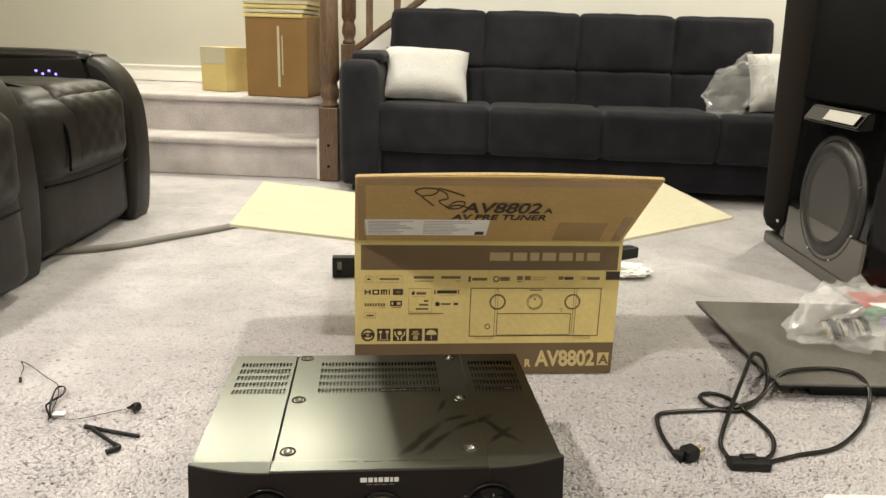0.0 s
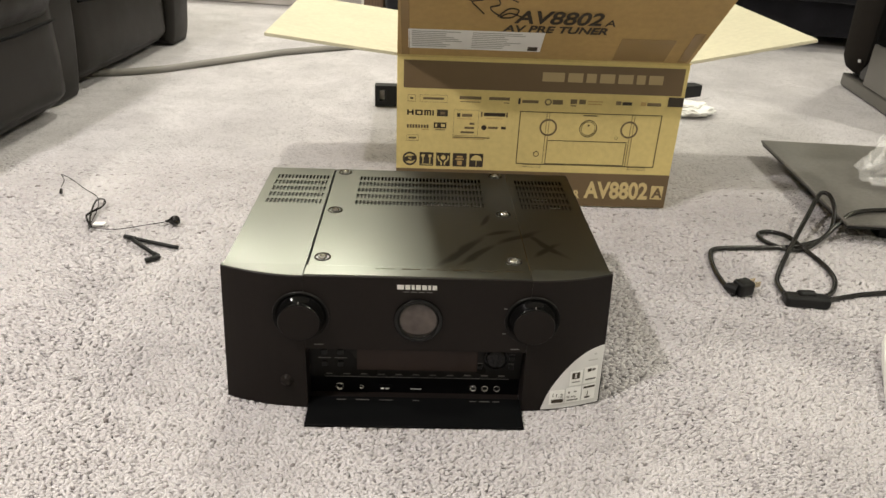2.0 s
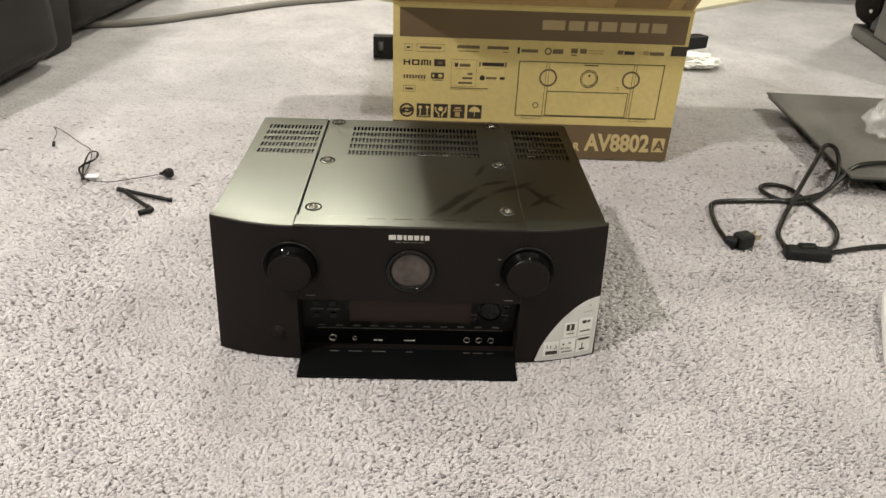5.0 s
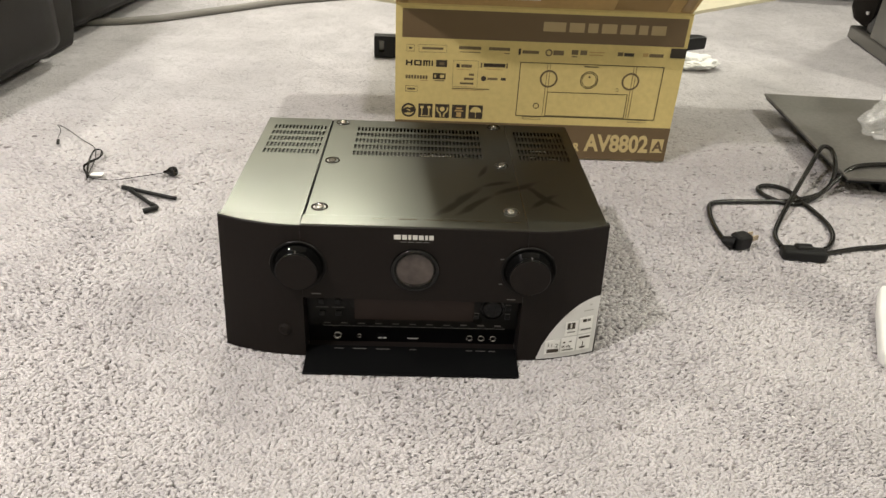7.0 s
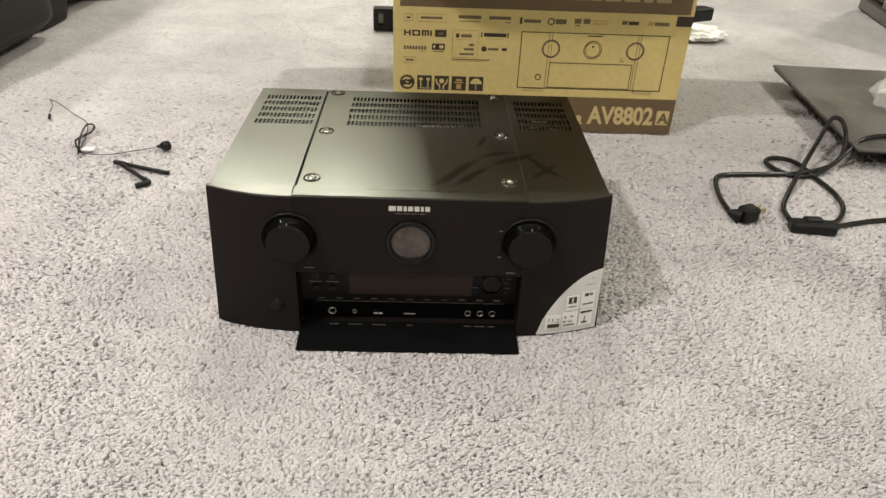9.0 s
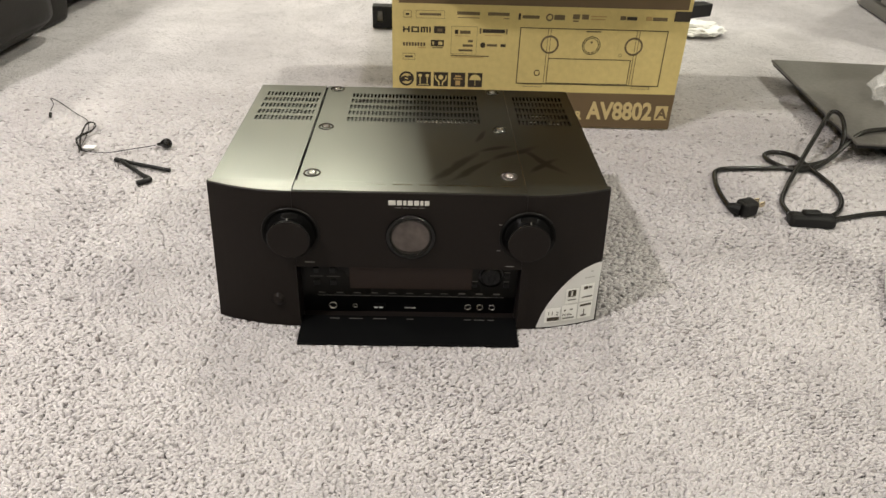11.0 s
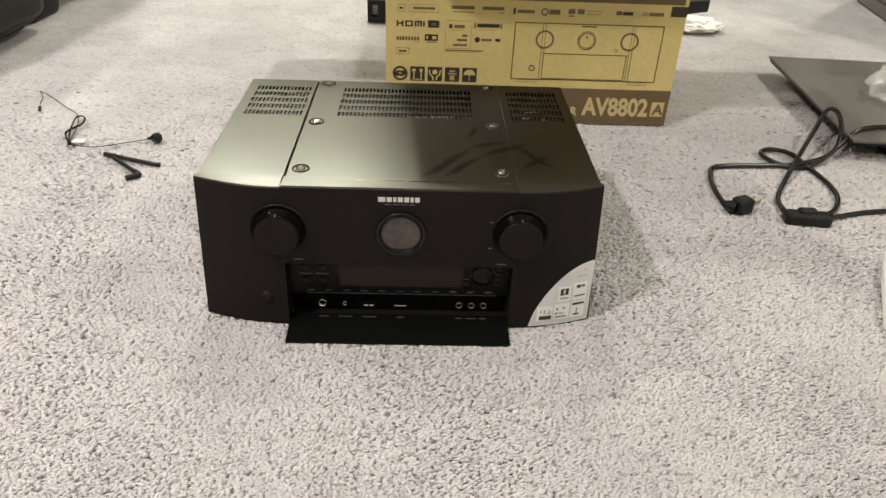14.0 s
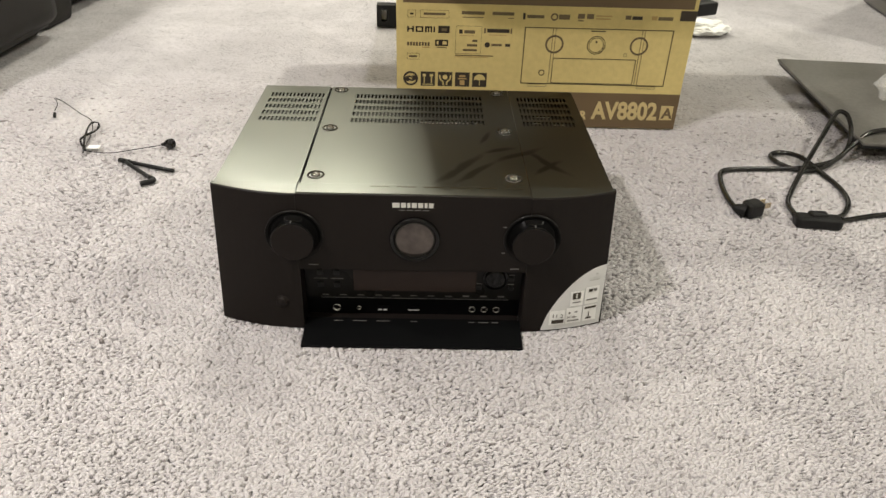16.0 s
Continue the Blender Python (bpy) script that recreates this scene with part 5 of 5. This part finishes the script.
    part("slot_liner", block(0.012, 0.026, 0.02, 0.024, 0.014, 0.044), PAPER, br)
    wd = thing("black_wedge", Matrix.Translation((0.60, 2.36, 0)), "black pointed plastic piece on the carpet", "plastic piece")
    part("body", prism([(0, 0), (0.13, 0.06), (0.215, 0.10), (0.20, 0.13), (0.1, 0.12), (0, 0.1)], 0.02, 0.055, 0.004), BLACK_PLASTIC, wd)
    part("support", prism([(0, 0.02), (0.1, 0.07), (0.1, 0.1), (0, 0.09)], 0.0, 0.0205), BLACK_PLASTIC, wd)
    wb = thing("white_bag", Matrix.Translation((0.74, 2.36, 0)), "crumpled white plastic wrap on the carpet", "plastic wrap")
    b = bmesh.new()
    bmesh.ops.create_icosphere(b, subdivisions=4, radius=1)
    for v in b.verts:
        c = v.co
        k = 1 + 0.3 * noise.noise(c * 3) + 0.15 * noise.noise(c * 8)
        v.co = Vector((c.x * 0.075 * k, c.y * 0.05 * k, max(0, 0.012 + c.z * 0.02 * k)))
    part("wrap", b, PAPER, wb)
    pp = thing("foam_wrap", Matrix.Translation((0.66, 1.232, 0)), "white foam sheet folded on the carpet", "packing foam")
    part("sheet", prism([(0, 0), (-0.032, -0.055), (-0.080, -0.150), (-0.072, -0.175), (0.02, -0.23), (0.20, -0.20), (0.24, -0.02), (0.06, -0.006)], 0.0, 0.022, 0.005), PAPER, pp, smooth=True)
    part("fold", prism([(0.022, -0.016), (-0.012, -0.066), (-0.046, -0.140), (0.03, -0.21), (0.19, -0.185), (0.225, -0.035)], 0.0215, 0.032, 0.005), PAPER, pp, smooth=True)


def build_landing_boxes():
    z = 2 * RISE + 0.001
    def carton(name, u, v, w, d, h, turn, label):
        t = thing(name, ROOM @ Matrix.Translation((u, v, z)) @ Matrix.Rotation(math.radians(turn), 4, "Z"), label, "cardboard box", "boxes on the landing")
        part("body", block(0, w, 0, d, 0, h, 0.003), KRAFT if h < 0.3 else BOX_BROWN, t)
        return t
    t = carton("shipping_box", -0.765, 0.55, 0.18, 0.18, 0.232, -24, "small plain cardboard box on the landing")
    part("tape", block(0.0, 0.18, -0.0015, 0.0, 0.145, 0.231), KRAFT_IN, t)
    t = carton("tall_box", -0.425, 0.29, 0.32, 0.32, 0.385, -4, "tall brown cardboard box on the landing")
    part("tape", block(0.165, 0.177, -0.0015, 0.0, 0.05, 0.345), KRAFT_IN, t)
    part("tape", block(0.188, 0.193, -0.0015, 0.0, 0.11, 0.30), KRAFT_IN, t)
    for k in range(4):
        part("flap", block(-0.006, 0.30 + 0.01 * k, -0.008, 0.3, 0.386 + 0.021 * k, 0.404 + 0.021 * k, 0.004), KRAFT_IN if k % 2 else KRAFT, t)
    t2 = thing("brown_box", t.matrix_basis @ Matrix.Translation((0.01, 0.01, 0.469)), "dark brown box with a white label on the stack", "cardboard box", "boxes on the landing")
    part("body", block(0, 0.305, 0, 0.29, 0, 0.24, 0.004), KRAFT_OUT, t2)
    part("label", block(0.19, 0.275, -0.0015, 0.0, 0.045, 0.10), PAPER, t2, "white label")


# ---- carpet pile ----
def build_pile():
    """Leaning three-sided tufts, finer where the carpet is near, in one mesh."""
    rng = np.random.RandomState(3)
    px, py, ps = [], [], []
    west, east, south, north = -1.05, 1.10, 0.66, 2.0
    y = south
    while y < north:
        size = 0.0027 + 0.0032 * max(0.0, y - 0.85)
        xs = np.arange(west, east, size * 1.55)
        px.append(xs + rng.uniform(-0.8, 0.8, len(xs)) * size)
        py.append(np.full(len(xs), y) + rng.uniform(-0.4, 0.4, len(xs)) * size)
        ps.append(np.full(len(xs), size))
        y += size * 0.70
    px, py, ps = np.concatenate(px), np.concatenate(py), np.concatenate(ps)
    covered = ((np.abs(px) < 0.20) & (py > 1.12) & (py < 1.37)) | ((np.abs(px) < 0.127) & (py > 1.047) & (py < 1.13)) | ((px > -0.03) & (px < 0.46) & (py > 1.71) & (py < 2.12)) | ((px > 0.88) & (px < 1.40) & (py > 1.60) & (py < 1.93))
    px, py, ps = px[~covered], py[~covered], ps[~covered]
    n = len(px)
    # the lean turns slowly over the floor, as trodden pile does
    drift = 1.7 * np.sin(5.1 * px + 2.3 * py + 1.5 * np.sin(3.7 * py)) + 1.4 * np.sin(4.3 * py - 6.2 * px + 0.7) + 0.8 * np.sin(17 * px + 11 * py)
    way = drift + rng.normal(0, 1.1, n)
    lean = rng.uniform(0.05, 0.65, n)
    tall = rng.uniform(0.90, 1.07, n) * 0.0072
    turn = rng.uniform(0, 2 * np.pi, n)
    a = np.stack([np.cos(way), np.sin(way)], -1)
    # the relief dies away into the plain carpet all round
    rim = np.minimum.reduce([(px - west) / 0.22, (east - px) / 0.22, (py - south) / 0.14, (north - py) / 0.70])
    base = np.stack([px, py, -0.0046 - 0.0075 * np.clip(1 - rim, 0, 1)], -1)
    up1, up2 = tall * 0.62, tall * 0.42
    mid = base + np.concatenate([a * (up1 * np.sin(lean * 0.5))[:, None], (up1 * np.cos(lean * 0.5))[:, None]], -1)
    tip = mid + np.concatenate([a * (up2 * np.sin(lean * 1.4))[:, None] * 1.5, (up2 * np.cos(lean * 1.25))[:, None]], -1)
    rings = []
    for centre, wide in ((base, 0.78), (mid, 0.92), (tip, 0.57)):
        for k in range(3):
            ang = turn + 2 * np.pi * k / 3
            rings.append(centre + np.stack([np.cos(ang) * ps * wide * 1.45, np.sin(ang) * ps * wide * 0.72, np.zeros(n)], -1))
    co = np.stack(rings, 1).reshape(-1, 3).astype(np.float32)
    first = (np.arange(n) * 9)[:, None]
    quads = np.concatenate([first + np.array([[r * 3 + k, r * 3 + (k + 1) % 3, r * 3 + 3 + (k + 1) % 3, r * 3 + 3 + k]]) for r in range(2) for k in range(3)]).ravel()
    caps = (first + np.array([[6, 7, 8]])).ravel()
    me = bpy.data.meshes.new("carpet_pile")
    me.vertices.add(len(co))
    me.vertices.foreach_set("co", co.ravel())
    me.loops.add(len(quads) + len(caps))
    me.loops.foreach_set("vertex_index", np.concatenate([quads, caps]).astype(np.int32))
    starts = np.concatenate([np.arange(0, len(quads), 4), len(quads) + np.arange(0, len(caps), 3)]).astype(np.int32)
    me.polygons.add(len(starts))
    me.polygons.foreach_set("loop_start", starts)
    me.polygons.foreach_set("use_smooth", np.ones(len(starts), dtype=bool))
    me.update(calc_edges=True)
    me.materials.append(TUFT)
    tagged(new("carpet_pile", me), "tufted beige carpet pile", "carpet", kind="stuff")


build_room()
build_cans()
build_stairs()
build_receiver()
build_carton()
build_sofa()
build_recliners()
build_speaker()
build_board()
build_cords()
build_landing_boxes()
build_pile()
